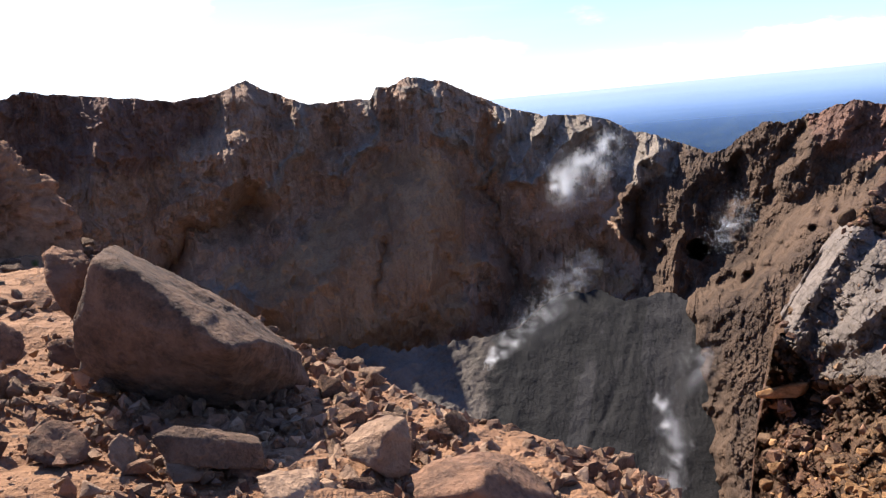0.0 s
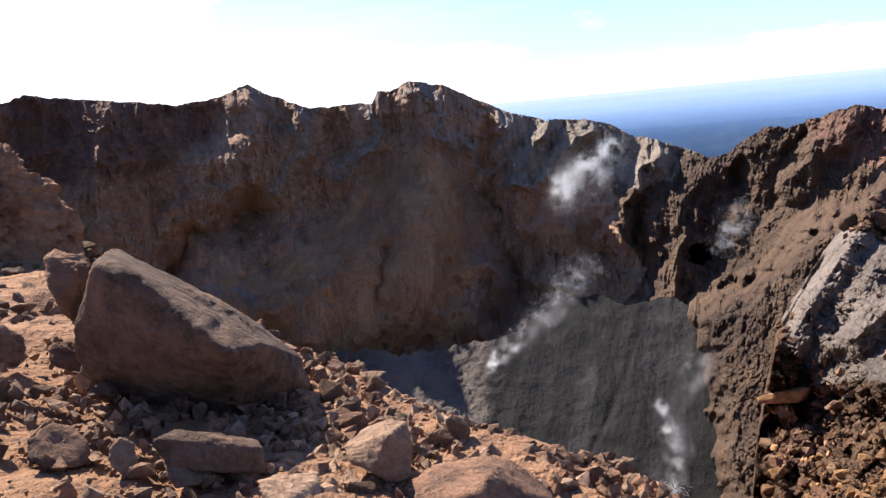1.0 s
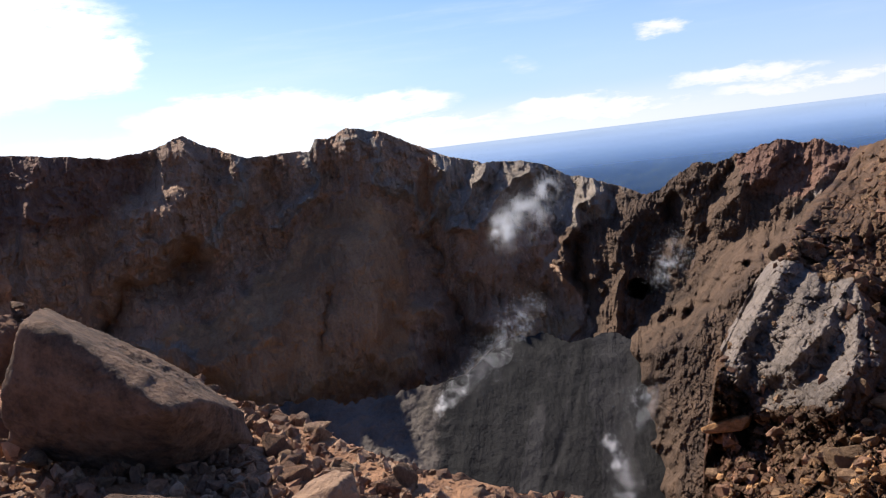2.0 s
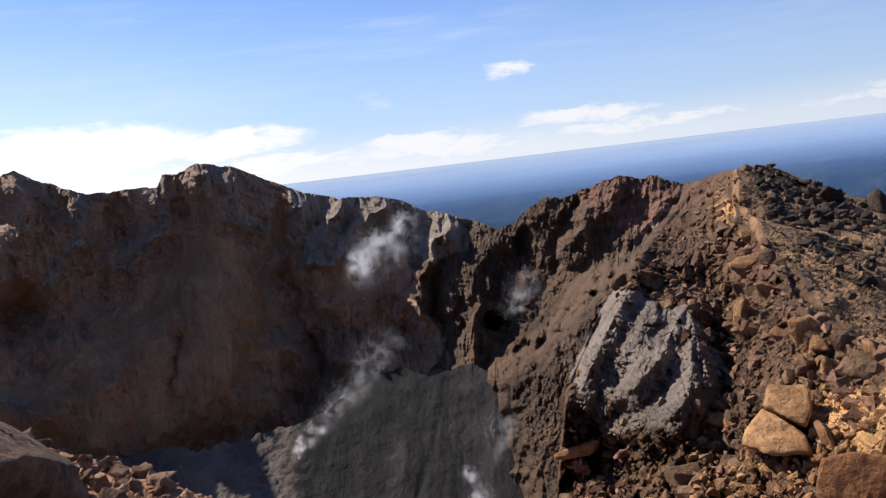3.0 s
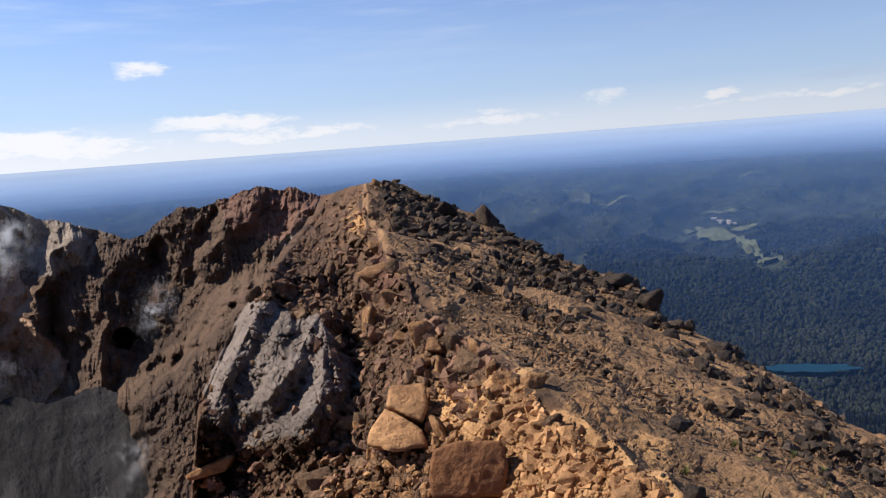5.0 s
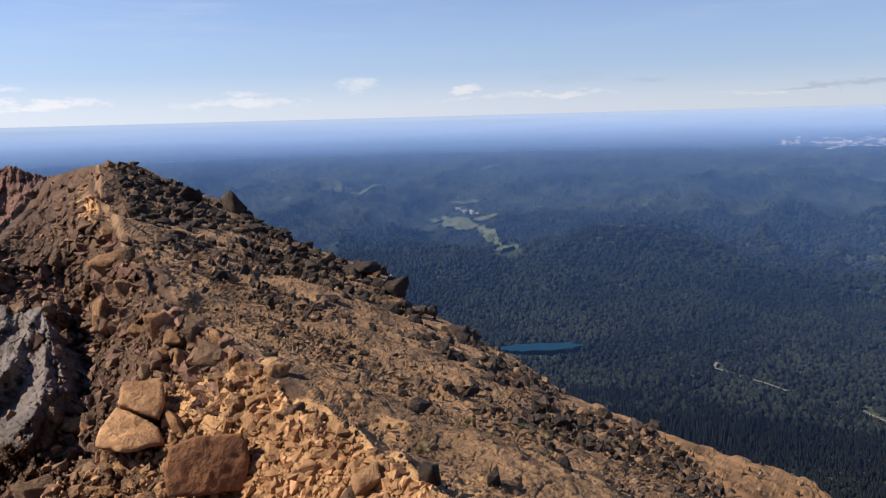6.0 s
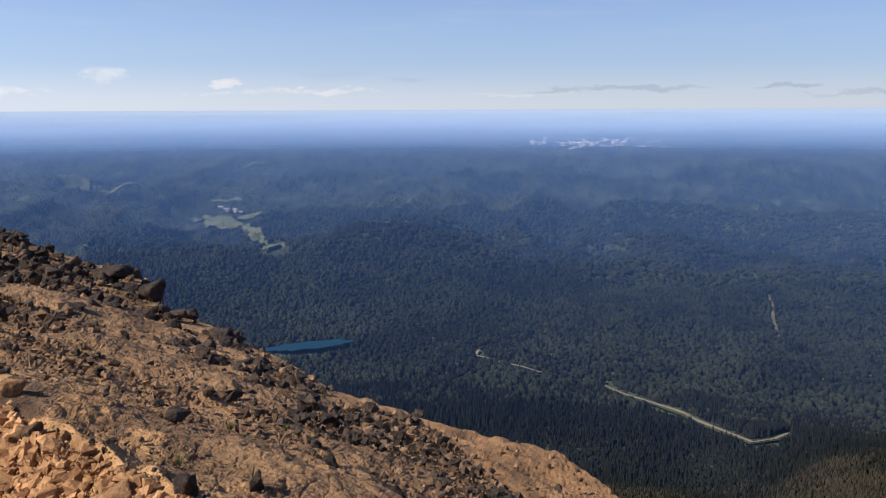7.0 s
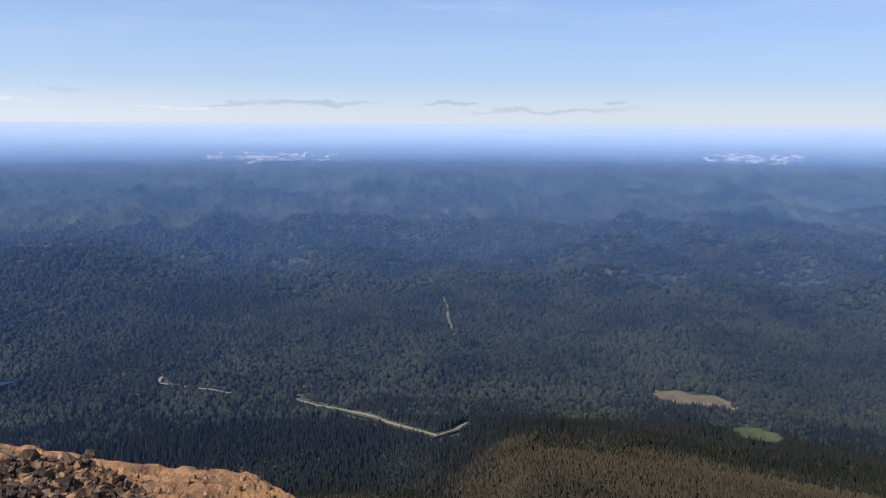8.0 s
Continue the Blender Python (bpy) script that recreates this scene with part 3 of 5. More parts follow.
SAND = earth("orange_sand", (0.41, 0.25, 0.13), (0.19, 0.115, 0.063), grain=8.0, coarse=0.4, bump=0.5, spots=((0.15, 0.11, 0.08), 3.0))
sand_flank()

# ---- terrace in front of the camera ----
BROW = ((-80, -3), (-45, -3), (-32, -3.5), (-28.5, -4.3), (-24.0, -6.6), (-22.7, -8.0), (-16, -12.2), (-10.7, -15.5), (-6.8, -17.4), (-4.6, -19.4), (-0.6, -21.4), (2.7, -22.6),
        (7.6, -24.4), (12.2, -25.3), (13.3, -26.1), (15.6, -27.2), (20, -31), (30, -40))
terrace_dist = plane_through((0, -27, 6), (-24, -7, 16), (12.2, -24.5, 7.5))


def terrace():
    az = np.linspace(-80, 30, 700)
    top = curve(az, BROW)
    A, V = np.meshgrid(az, np.concatenate([np.linspace(0, 0.4, 14)[:-1], np.linspace(0.4, 1, 360)]))
    el = -84 + (top[None, :] + 84) * V
    p = way(A, el) * terrace_dist(A, el)[..., None]
    d = 0.10 * fractal(p, 1.2, 3, 0.5, 91) + 0.010 * fractal(p, 0.12, 3, 0.6, 92) + 0.02 * fractal(p, 0.45, 3, 0.5, 93) + 0.008 * blocks(p, 0.12, 94)
    p[..., 2] += d * (1 - 0.4 * rise(V, 0.97, 1.0))
    return tagged(sheet("crater_rim", with_back(p, 1.3, (0.15, 0.6, 2.0, 6.0)), TERRACE, None, False), "reddish gravel rim of the crater strewn with stones", "ground", kind="structure")


terrace()


def stand():
    """The mound under the camera: it runs into the rim on one side and falls away on the other."""
    R, A = np.meshgrid(np.linspace(0.02, 7.0, 50), np.radians(np.linspace(-180, 180, 91)), indexing="ij")
    x, y = R * np.sin(A), R * np.cos(A) - 0.3
    down = -1.65 - 0.36 * np.maximum(0, R - 0.6)
    rim = -2.37 - 0.211 * x - 0.065 * y - 0.06
    west = rise(-x, 0.0, 1.2)
    z = np.where(rim > down, down + (rim - down) * west, down)
    p = np.stack([x, y, z], -1)
    p[..., 2] += 0.04 * fractal(p, 0.5, 3, 0.6, 95) * rise(R, 0.0, 0.5)
    return tagged(sheet("rim_mound", p, TERRACE), "mound of red gravel on the crater rim", "ground", kind="structure")


stand()


# ---- plain ----
DEPTH = 300.0


def plain_height(x, y, hills=1.0):
    r = np.hypot(x, y)
    az = np.degrees(np.arctan2(x, y))
    z = -DEPTH + 284 * rise(r, 2200, 5000)
    z = z + np.maximum(np.maximum(0, 620 - r) * 0.42, np.maximum(0, 800 - r) * 0.32 * rise(az, 90, 104))
    p = np.stack([x, y, 0 * x], -1)
    # the low wooded ridge behind the lake
    z = z + hills * 62 * np.exp(-((r - 1420 - 60 * np.sin(az / 5.0)) / 190.0) ** 2) * rise(az, 40, 52) * (1 - rise(az, 70, 84))
    wide = rise(r, 1050, 2000)
    z = z + hills * wide * (36 * fractal(p * np.array([0.7, 1.3, 1.0]), 560, 5, 0.55, 201, True) + 20 * fractal(p, 190, 4, 0.55, 205, True) - 30) * (1 - 0.88 * rise(r, 2400, 4900))
    z = z + hills * (1 - wide) * 5 * fractal(p, 140, 3, 0.5, 207)
    # the valley with the fields
    axis = np.degrees(np.arctan2(x, y)) - (59.5 - 3.2 * np.sin((r - 1900) / 330.0))
    z = z - hills * 22 * np.exp(-(axis / 1.6) ** 2) * rise(r, 1500, 1900) * (1 - rise(r, 3300, 3900))
    return z


def spot(az, el):
    """The place on the plain that is seen that way, without its hills."""
    lo, hi = 150.0, 4800.0
    for _ in range(40):
        m = (lo + hi) / 2
        x, y = m * math.sin(radians(az)), m * math.cos(radians(az))
        z = float(plain_height(np.array([x]), np.array([y]))[0])
        if math.degrees(math.atan2(z, m)) < el:
            lo = m
        else:
            hi = m
    return x, y


def forest_floor():
    m = bpy.data.materials.new("forest_canopy")
    m.use_nodes = True
    k = Nodes(m.node_tree)
    at = k.add("ShaderNodeTexCoord").outputs["Object"]
    v = k.add("ShaderNodeTexVoronoi")
    k.link(at, v.inputs["Vector"])
    v.inputs["Scale"].default_value = 0.16
    big = k.noise(at, 0.004, 6.0, 0.65, 0.5)
    mid = k.noise(at, 0.03, 5.0, 0.65)
    tiny = k.noise(at, 0.25, 4.0, 0.7)
    f = k.step(k.math("ADD", k.math("MULTIPLY", big, 0.5), k.math("ADD", k.math("MULTIPLY", mid, 0.3), k.math("MULTIPLY", tiny, 0.2))), 0.35, 0.68)
    col = k.mix(f, (0.003, 0.006, 0.005), (0.085, 0.098, 0.056))
    cut = k.math("MULTIPLY", k.step(k.noise(at, 0.011, 3.0, 0.5), 0.66, 0.72), 0.55)
    col = k.mix(cut, col, (0.13, 0.15, 0.07))
    b = k.add("ShaderNodeBump")
    b.inputs["Strength"].default_value, b.inputs["Distance"].default_value, b.invert = 1.0, 5.0, True
    k.link(v.outputs["Distance"], b.inputs["Height"])
    b2 = k.add("ShaderNodeBump")
    b2.inputs["Strength"].default_value, b2.inputs["Distance"].default_value = 1.0, 26.0
    k.link(mid, b2.inputs["Height"])
    k.link(b.outputs[0], b2.inputs["Normal"])
    p = k.add("ShaderNodeBsdfPrincipled")
    k.link(col, p.inputs["Base Color"])
    k.link(b2.outputs[0], p.inputs["Normal"])
    p.inputs["Roughness"].default_value, p.inputs["Specular IOR Level"].default_value = 1.0, 0.1
    out = k.add("ShaderNodeOutputMaterial")
    k.link(p.outputs[0], out.inputs[0])
    return m


CANOPY = forest_floor()


def plain():
    az = np.concatenate([np.linspace(-180, -40, 60)[:-1], np.linspace(-40, 20, 160)[:-1], np.linspace(20, 130, 760)[:-1], np.linspace(130, 180, 24)])
    r = np.geomspace(180, 4900, 460)
    A, R = np.meshgrid(np.radians(az), r)
    x, y = R * np.sin(A), R * np.cos(A)
    p = np.stack([x, y, plain_height(x, y)], -1)
    return tagged(sheet("ground", p, CANOPY), "wooded plain and low hills under haze", "ground", kind="structure")


plain()


def mountain_flank():
    """The cone under and behind the rim, down to the forest, and the ground under the crater."""
    az = np.linspace(-180, 180, 241)
    r = np.geomspace(0.4, 190, 70)
    A, R = np.meshgrid(az, r)
    crater = rise(A, -85, -60) * (1 - rise(A, 40, 52))
    side = rise(A, 38, 52) * (1 - rise(A, 86, 100))
    slope = 0.56 + 1.05 * crater + 0.38 * side
    x, y = R * np.sin(np.radians(A)), R * np.cos(np.radians(A))
    back = (1 - crater) * (1 - side)
    gentle = -1.85 - 0.36 * np.maximum(0, np.minimum(R, 7.0) - 0.6) - 0.56 * np.maximum(0, R - 7.0) + 0.2 * np.clip(-x, 0, 9) * rise(-x, 0, 3) - 0.5
    z = np.maximum((-2.3 - slope * R) * (1 - back) + gentle * back, -118)
    p = np.stack([x, y, z], -1)
    p[..., 2] += np.minimum(0.15 * R, 2.0) * fractal(p, 14, 4, 0.55, 221)
    return tagged(sheet("mountain_flank", p, SAND), "bare brown flank of the volcano", "slope", kind="structure")


mountain_flank()


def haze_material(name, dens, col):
    """Haze painted on a see-through sheet: dens and col are built by the functions given, from distance and from
    height over distance.
    """
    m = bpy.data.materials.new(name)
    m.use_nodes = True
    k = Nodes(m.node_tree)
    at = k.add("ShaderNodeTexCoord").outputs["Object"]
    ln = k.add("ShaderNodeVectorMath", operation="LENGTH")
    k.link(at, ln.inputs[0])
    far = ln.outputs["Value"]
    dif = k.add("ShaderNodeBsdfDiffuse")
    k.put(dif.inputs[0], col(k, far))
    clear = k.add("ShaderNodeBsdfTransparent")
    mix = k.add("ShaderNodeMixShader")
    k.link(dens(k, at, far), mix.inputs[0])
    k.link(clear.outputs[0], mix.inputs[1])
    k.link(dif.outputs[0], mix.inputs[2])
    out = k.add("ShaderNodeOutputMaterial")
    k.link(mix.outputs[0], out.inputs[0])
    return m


# light of the far air painted in: sheet colour by distance over 5000 m
HAZE_PAINT = ((0.06, (0.013, 0.028, 0.080)), (0.975, (0.300, 0.368, 0.465)), (0.19, (0.022, 0.049, 0.125)), (0.29, (0.038, 0.085, 0.200)), (0.40, (0.074, 0.142, 0.300)), (0.52, (0.132, 0.222, 0.415)),
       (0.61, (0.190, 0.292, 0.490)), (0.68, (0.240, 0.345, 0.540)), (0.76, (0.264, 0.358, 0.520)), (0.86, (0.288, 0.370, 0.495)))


def ring_sheet(name, r, height, material, label):
    A, R = np.meshgrid(np.radians(np.linspace(-180, 180, 181)), r)
    x, y = R * np.sin(A), R * np.cos(A)
    ob = sheet(name, np.stack([x, y, height(x, y, R)], -1), material)
    ob.visible_shadow = False
    return tagged(ob, label, "haze", kind="stuff")


def haze_layer():
    """Haze painted on sheets over the plain, thicker with every kilometre of it, and on banks between the hills."""
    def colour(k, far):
        return k.ramp(k.math("DIVIDE", far, 5000.0), HAZE_PAINT)

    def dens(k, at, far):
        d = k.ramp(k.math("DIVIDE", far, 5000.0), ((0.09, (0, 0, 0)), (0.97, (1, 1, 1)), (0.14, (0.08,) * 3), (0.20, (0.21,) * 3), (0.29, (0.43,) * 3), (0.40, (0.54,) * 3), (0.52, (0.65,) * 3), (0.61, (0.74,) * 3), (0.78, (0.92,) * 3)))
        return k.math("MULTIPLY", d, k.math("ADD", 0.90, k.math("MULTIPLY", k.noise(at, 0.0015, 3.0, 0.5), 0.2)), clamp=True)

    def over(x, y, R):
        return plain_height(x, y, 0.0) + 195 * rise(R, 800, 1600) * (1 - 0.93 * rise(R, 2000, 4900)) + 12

    ring_sheet("haze_layer", np.concatenate([np.geomspace(330, 4700, 60), [4850, 4895]]), over, haze_material("haze", dens, colour), "blue haze painted on a see-through sheet over the wooded plain")

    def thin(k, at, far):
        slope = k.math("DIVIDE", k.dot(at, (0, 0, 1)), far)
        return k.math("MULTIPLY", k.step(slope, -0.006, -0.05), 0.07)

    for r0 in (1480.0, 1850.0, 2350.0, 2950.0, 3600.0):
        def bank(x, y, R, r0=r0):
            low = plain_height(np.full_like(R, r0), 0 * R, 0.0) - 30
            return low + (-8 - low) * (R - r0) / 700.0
        ring_sheet("haze_bank", np.linspace(r0, r0 + 700, 8), bank, haze_material("haze_bank", thin, colour), "thin blue haze painted on a see-through sheet between the far hills")


haze_layer()


# ---- stones ----
BALL = {}


def ball(sub):
    if sub not in BALL:
        bm = bmesh.new()
        bmesh.ops.create_icosphere(bm, subdivisions=sub, radius=1.0)
        v = np.array([x.co[:] for x in bm.verts])
        f = np.array([[q.index for q in t.verts] for t in bm.faces])
        bm.free()
        BALL[sub] = (v / np.linalg.norm(v, axis=1, keepdims=True), f)
    return BALL[sub]


def angular(seed, corners=10, flat=0.75):
    """A bare broken stone: a hull of a few corners, as points and triangles."""
    rng = np.random.default_rng(seed)
    q = rng.normal(size=(corners, 3))
    q = q / np.linalg.norm(q, axis=1, keepdims=True) * rng.uniform(0.75, 1.15, (corners, 1)) * np.array([1.0, 0.85, flat])
    bm = bmesh.new()
    for x in q:
        bm.verts.new(x)
    bmesh.ops.convex_hull(bm, input=bm.verts)
    bmesh.ops.triangulate(bm, faces=bm.faces)
    bmesh.ops.delete(bm, geom=[v for v in bm.verts if not v.link_faces], context="VERTS")
    bm.verts.index_update()
    v = np.array([x.co[:] for x in bm.verts])
    f = np.array([[y.index for y in t.verts] for t in bm.faces])
    bm.free()
    return v, f


def broken(sub, seed, corners=11, rough=0.04, flat=0.75):
    """A stone with the faces of a broken block, worn edges and a pitted skin."""
    v, f = angular(seed, corners, flat)
    p, g = hull_stone(v, sub, seed % 97, rough, 150.0)
    return p, g


def hull_stone(points, sub, seed, rough, k=110.0):
    """A large boulder shaped by a few corner points, with worn edges and a pitted skin."""
    pts = np.array(points, float)
    mid = pts.mean(0)
    bm = bmesh.new()
    for q in pts:
        bm.verts.new(q - mid)
    bmesh.ops.convex_hull(bm, input=bm.verts)
    bm.normal_update()
    n = np.array([x.normal[:] for x in bm.faces])
    d = np.array([x.normal.dot(x.verts[0].co) for x in bm.faces])
    bm.free()
    v, f = ball(sub)
    s = v @ n.T
    r = np.where(s > 1e-3, d[None, :] / np.maximum(s, 1e-3), 50.0)
    r = -np.log(np.exp(-k * np.minimum(r, 6)).sum(1)) / k
    p = v * r[:, None]
    p = p + v * (rough * fractal(p + seed, 0.5, 4, 0.55, seed) + 0.4 * rough * fractal(p + seed, 0.11, 3, 0.6, seed + 5, True))[:, None]
    return p + mid, f


KINDS = {}


def stone_mesh(material, shape):
    key = (material.name, shape)
    if key not in KINDS:
        p, f = broken(4, 100 + shape * 7, corners=9 + shape % 5, rough=0.035, flat=0.6 + 0.1 * (shape % 4))
        KINDS[key] = mesh_of("stone", p, f, material, True)
    return KINDS[key]


def stone(name, at, size, material, shape, spin, tilt=0.0, tall=1.0, label="", category="rock", group=""):
    ob = new(name, stone_mesh(material, shape))
    ob.matrix_world = Matrix.LocRotScale(Vector(at), Euler((tilt, tilt * 0.6, spin)), Vector((size, size * 0.85, size * tall)))
    return tagged(ob, label, category, group)


def on(dist, az, el):
    r = dist(np.float64(az), np.float64(el))
    r = float(r[0] if isinstance(r, tuple) else r)
    return way(np.float64(az), np.float64(el)) * r, r


# boulders and larger rocks of the rim, each by its corners: az, el, metres behind its middle
def rim_rock(corners, away, sub, seed, rough, material, label, category="rock", group="rocks on the crater rim", edge=150.0):
    pts = [way(np.float64(az), np.float64(el)) * ((away + y) / math.cos(radians(el))) for az, el, y in corners]
    p, f = hull_stone(pts, sub, seed, rough, edge)
    return tagged(new(category, mesh_of(category, p, f, material)), label, category, group)


def rim_away(corners):
    """How far off the gravel lies under a rock."""
    low = min(c[1] for c in corners)
    az = sum(c[0] for c in corners) / len(corners)
    return float(terrace_dist(np.float64(az), np.float64(low))) * math.cos(radians(low))


ORANGE_STONE = earth("orange_outcrop_rock", (0.66, 0.39, 0.26), (0.26, 0.15, 0.105), grain=9.0, coarse=0.8, bump=1.0)
BOULDER = earth("boulder_rock", (0.33, 0.22, 0.165), (0.062, 0.045, 0.040), grain=24.0, coarse=1.5, bump=1.0)
BIG = ((-22.7, -7.0, 0.60), (-22.2, -7.0, 1.10), (-19.2, -10.0, 1.35), (-14.3, -12.8, 1.40), (-11.0, -16.2, 0.90), (-23.7, -7.9, 0.15), (-21.5, -8.6, 0.00), (-18.4, -12.3, -0.35), (-15.8, -15.1, -0.65), (-13.4, -14.9, -0.20), (-24.7, -11.1, 0.20), (-25.7, -12.4, 0.40), (-25.7, -14.6, 0.55), (-22.2, -17.4, 0.45), (-18.0, -19.6, 0.35), (-10.5, -18.6, 0.90), (-11.1, -19.8, 1.10), (-13.9, -21.1, 0.95), (-16.3, -20.7, 0.60), (-23.1, -11.5, 1.60), (-13.5, -18.5, 1.80))
WEDGE = ((-26.6, -6.9, 0.50), (-25.8, -6.4, 0.70), (-24.1, -6.9, 0.70), (-23.6, -7.7, 0.50), (-24.1, -9.8, 0.40), (-25.2, -11.8, 0.30), (-26.2, -9.9, 0.20), (-26.6, -8.6, 0.30), (-26.2, -7.6, 1.30), (-23.9, -8.3, 1.30))
rim_rock(BIG, 6.9, 6, 11, 0.028, BOULDER, "large angular reddish brown boulder leaning on the gravel rim", "boulder", "", 260.0)
rim_rock(WEDGE, 7.3, 5, 12, 0.03, ORANGE_STONE, "orange brown block wedged behind the large boulder", "boulder", "", 110.0)
LARGE_ROCKS = (
    (((-21.9, -19.7, 0.00), (-20.3, -19.4, 0.10), (-17.9, -21.0, 0.00), (-17.0, -20.6, 0.25), (-14.9, -21.1, 0.20), (-14.6, -21.8, 0.00), (-14.8, -23.4, -0.05), (-21.1, -21.9, -0.10), (-21.7, -20.7, -0.05), (-19.7, -20.4, 0.50), (-14.9, -22.1, 0.45)), BOULDER, "long brown slab lying in the gravel"),
    (((-21.6, -21.2, 0.00), (-20.0, -21.0, 0.15), (-18.9, -21.5, 0.15), (-18.0, -22.5, 0.05), (-19.4, -23.3, -0.15), (-20.9, -23.1, -0.15), (-21.3, -22.1, -0.10), (-20.0, -22.2, 0.35), (-18.6, -22.9, 0.30)), STONE, "pale flat-topped rock in the gravel"),
    (((-24.5, -19.5, 0.00), (-23.8, -19.1, 0.10), (-23.1, -19.8, 0.10), (-23.1, -21.1, 0.00), (-24.0, -21.5, -0.10), (-24.7, -20.8, -0.10), (-23.6, -20.3, 0.30)), STONE, "rounded brown rock in the gravel"),
    (((-29.4, -17.9, 0.10), (-27.8, -17.2, 0.25), (-26.6, -17.7, 0.25), (-25.6, -19.2, 0.10), (-26.0, -20.2, 0.00), (-28.0, -20.2, -0.10), (-29.6, -19.2, -0.05), (-27.4, -18.6, 0.50)), RED_STONE, "rough dark brown rock in the gravel"),
    (((-15.3, -23.8, 0.00), (-13.9, -23.5, 0.20), (-11.2, -23.9, 0.20), (-10.6, -24.5, 0.10), (-10.9, -26.0, -0.05), (-15.0, -25.8, -0.30), (-12.8, -24.7, 0.50)), STONE, "flat pale rock half sunk in the gravel"),
    (((-8.9, -22.5, 0.05), (-6.9, -21.4, 0.25), (-5.2, -21.1, 0.30), (-3.9, -21.4, 0.20), (-3.7, -23.0, 0.05), (-4.1, -25.2, -0.05), (-5.3, -25.5, -0.15), (-6.9, -24.5, -0.20), (-8.8, -23.6, -0.10), (-5.3, -22.2, -0.10), (-5.0, -23.2, 0.50)), STONE, "squared grey brown rock on the gravel"),
    (((-4.1, -25.4, 0.00), (-2.2, -24.5, 0.15), (1.3, -24.2, 0.30), (3.6, -24.6, 0.35), (5.8, -26.2, 0.30), (7.3, -27.9, 0.10), (3.0, -28.0, -0.30), (0.6, -26.8, -0.35), (-3.8, -27.1, -0.30), (2.0, -25.4, -0.10), (2.3, -26.5, 0.60)), RED_STONE, "wide flat-topped brown rock in the gravel"),
    (((-30.5, -10.5, 0.00), (-29.5, -10.6, 0.15), (-28.6, -11.4, 0.15), (-28.5, -12.4, 0.05), (-29.1, -13.3, -0.10), (-31.0, -13.2, -0.10), (-29.5, -12.0, 0.40)), RED_STONE, "dark brown boulder on the gravel rim"),
    (((-27.1, -12.6, 0.10), (-26.0, -12.4, 0.20), (-24.9, -12.9, 0.20), (-24.6, -14.2, 0.10), (-25.7, -14.7, -0.05), (-27.2, -13.7, -0.05), (-25.8, -13.3, 0.40)), RED_STONE, "dark brown rock leaning on the large boulder"),
)
for i, (corners, material, label) in enumerate(LARGE_ROCKS):
    rim_rock(corners, rim_away(corners) + 0.05, 5, 15 + i, 0.022, material, label)


def outcrop():
    """The rounded orange outcrop further along the rim."""
    a = radians(-28.5)
    right, ahead = np.array([math.cos(a), -math.sin(a), 0]), np.array([math.sin(a), math.cos(a), 0])
    corners = ((-2.2, 0.3, 0.35), (-0.9, 0.2, 0.25), (0.15, 0.0, -0.05), (0.65, 0.2, -0.5), (1.15, 0.3, -1.35), (1.2, 0.5, -1.75), (0.9, -0.5, -1.8), (-2.2, -0.6, -1.6), (0.2, -0.35, -0.6),
               (-2.2, 1.6, -1.5), (1.0, 1.6, -1.8), (0, 1.2, 0.0))
    pts = [right * x + ahead * (15 + y) + np.array([0, 0, z]) for x, y, z in corners]
    p, f = hull_stone(pts, 6, 13, 0.2)
    tagged(new("boulder", mesh_of("boulder", p, f, ORANGE_STONE)), "rounded orange rock outcrop on the crater rim", "boulder")


outcrop()

# stones on the rim: az, el, width and height in degrees
RIM_STONES = ((-0.1, -22.6, 2.4, 3.2), (-21.9, -18.5, 2.0, 1.6), (-12.3, -21.0, 2.2, 1.6), (-8.1, -20.9, 2.4, 2.0), (12.1, -25.2, 2.4, 2.0), (-7.9, -25.5, 3.6, 2.4), (-24.4, -16.2, 2.8, 1.4),
              (-9.3, -18.8, 2.4, 2.0), (-6.1, -18.2, 2.4, 1.2), (-27.8, -5.5, 2.0, 1.2), (-30.1, -14.3, 1.6, 2.4), (-1.6, -22.8, 2.4, 2.0), (-3.1, -23.4, 2.0, 2.0))
# blocks on the crater side of the ridge
INNER_STONES = ((40.1, -19.6, 2.4, 3.4), (35.2, -12.1, 2.0, 2.6), (34.0, -6.2, 2.2, 1.2), (35.5, -8.8, 2.8, 2.4), (44.6, -16.5, 2.4, 2.0), (48.4, -19.7, 1.8, 1.8), (50.2, -20.3, 1.2, 1.2),
                (39.0, -12.9, 2.4, 2.4), (36.5, -5.4, 1.6, 1.2), (36.6, -10.7, 2.0, 1.6), (33.1, -19.0, 2.8, 1.6), (30.3, -22.4, 3.2, 2.4), (36.0, -2.4, 0.8, 1.0),
                (39.6, -14.3, 2.3, 1.9), (41.3, -13.9, 2.5, 2.1), (43.0, -14.4, 2.3, 1.9), (40.2, -15.7, 2.3, 1.7), (42.0, -15.6, 2.7, 1.9), (43.8, -15.7, 1.9, 1.6), (38.8, -15.2, 1.7, 1.4), (41.1, -14.9, 1.6, 1.2),
                (40.8, -20.6, 1.6, 1.2), (45.6, -18.6, 1.8, 1.4), (34.1, -18.6, 2.0, 1.4), (37.3, -13.4, 1.6, 1.3), (35.8, -6.9, 1.6, 1.2), (34.7, -9.9, 1.5, 1.2), (53.6, -24.6, 3.6, 2.0), (23.2, -20.5, 4.0, 1.6), (52.1, -25.3, 2.8, 2.0), (47.1, -17.1, 2.4, 2.0))
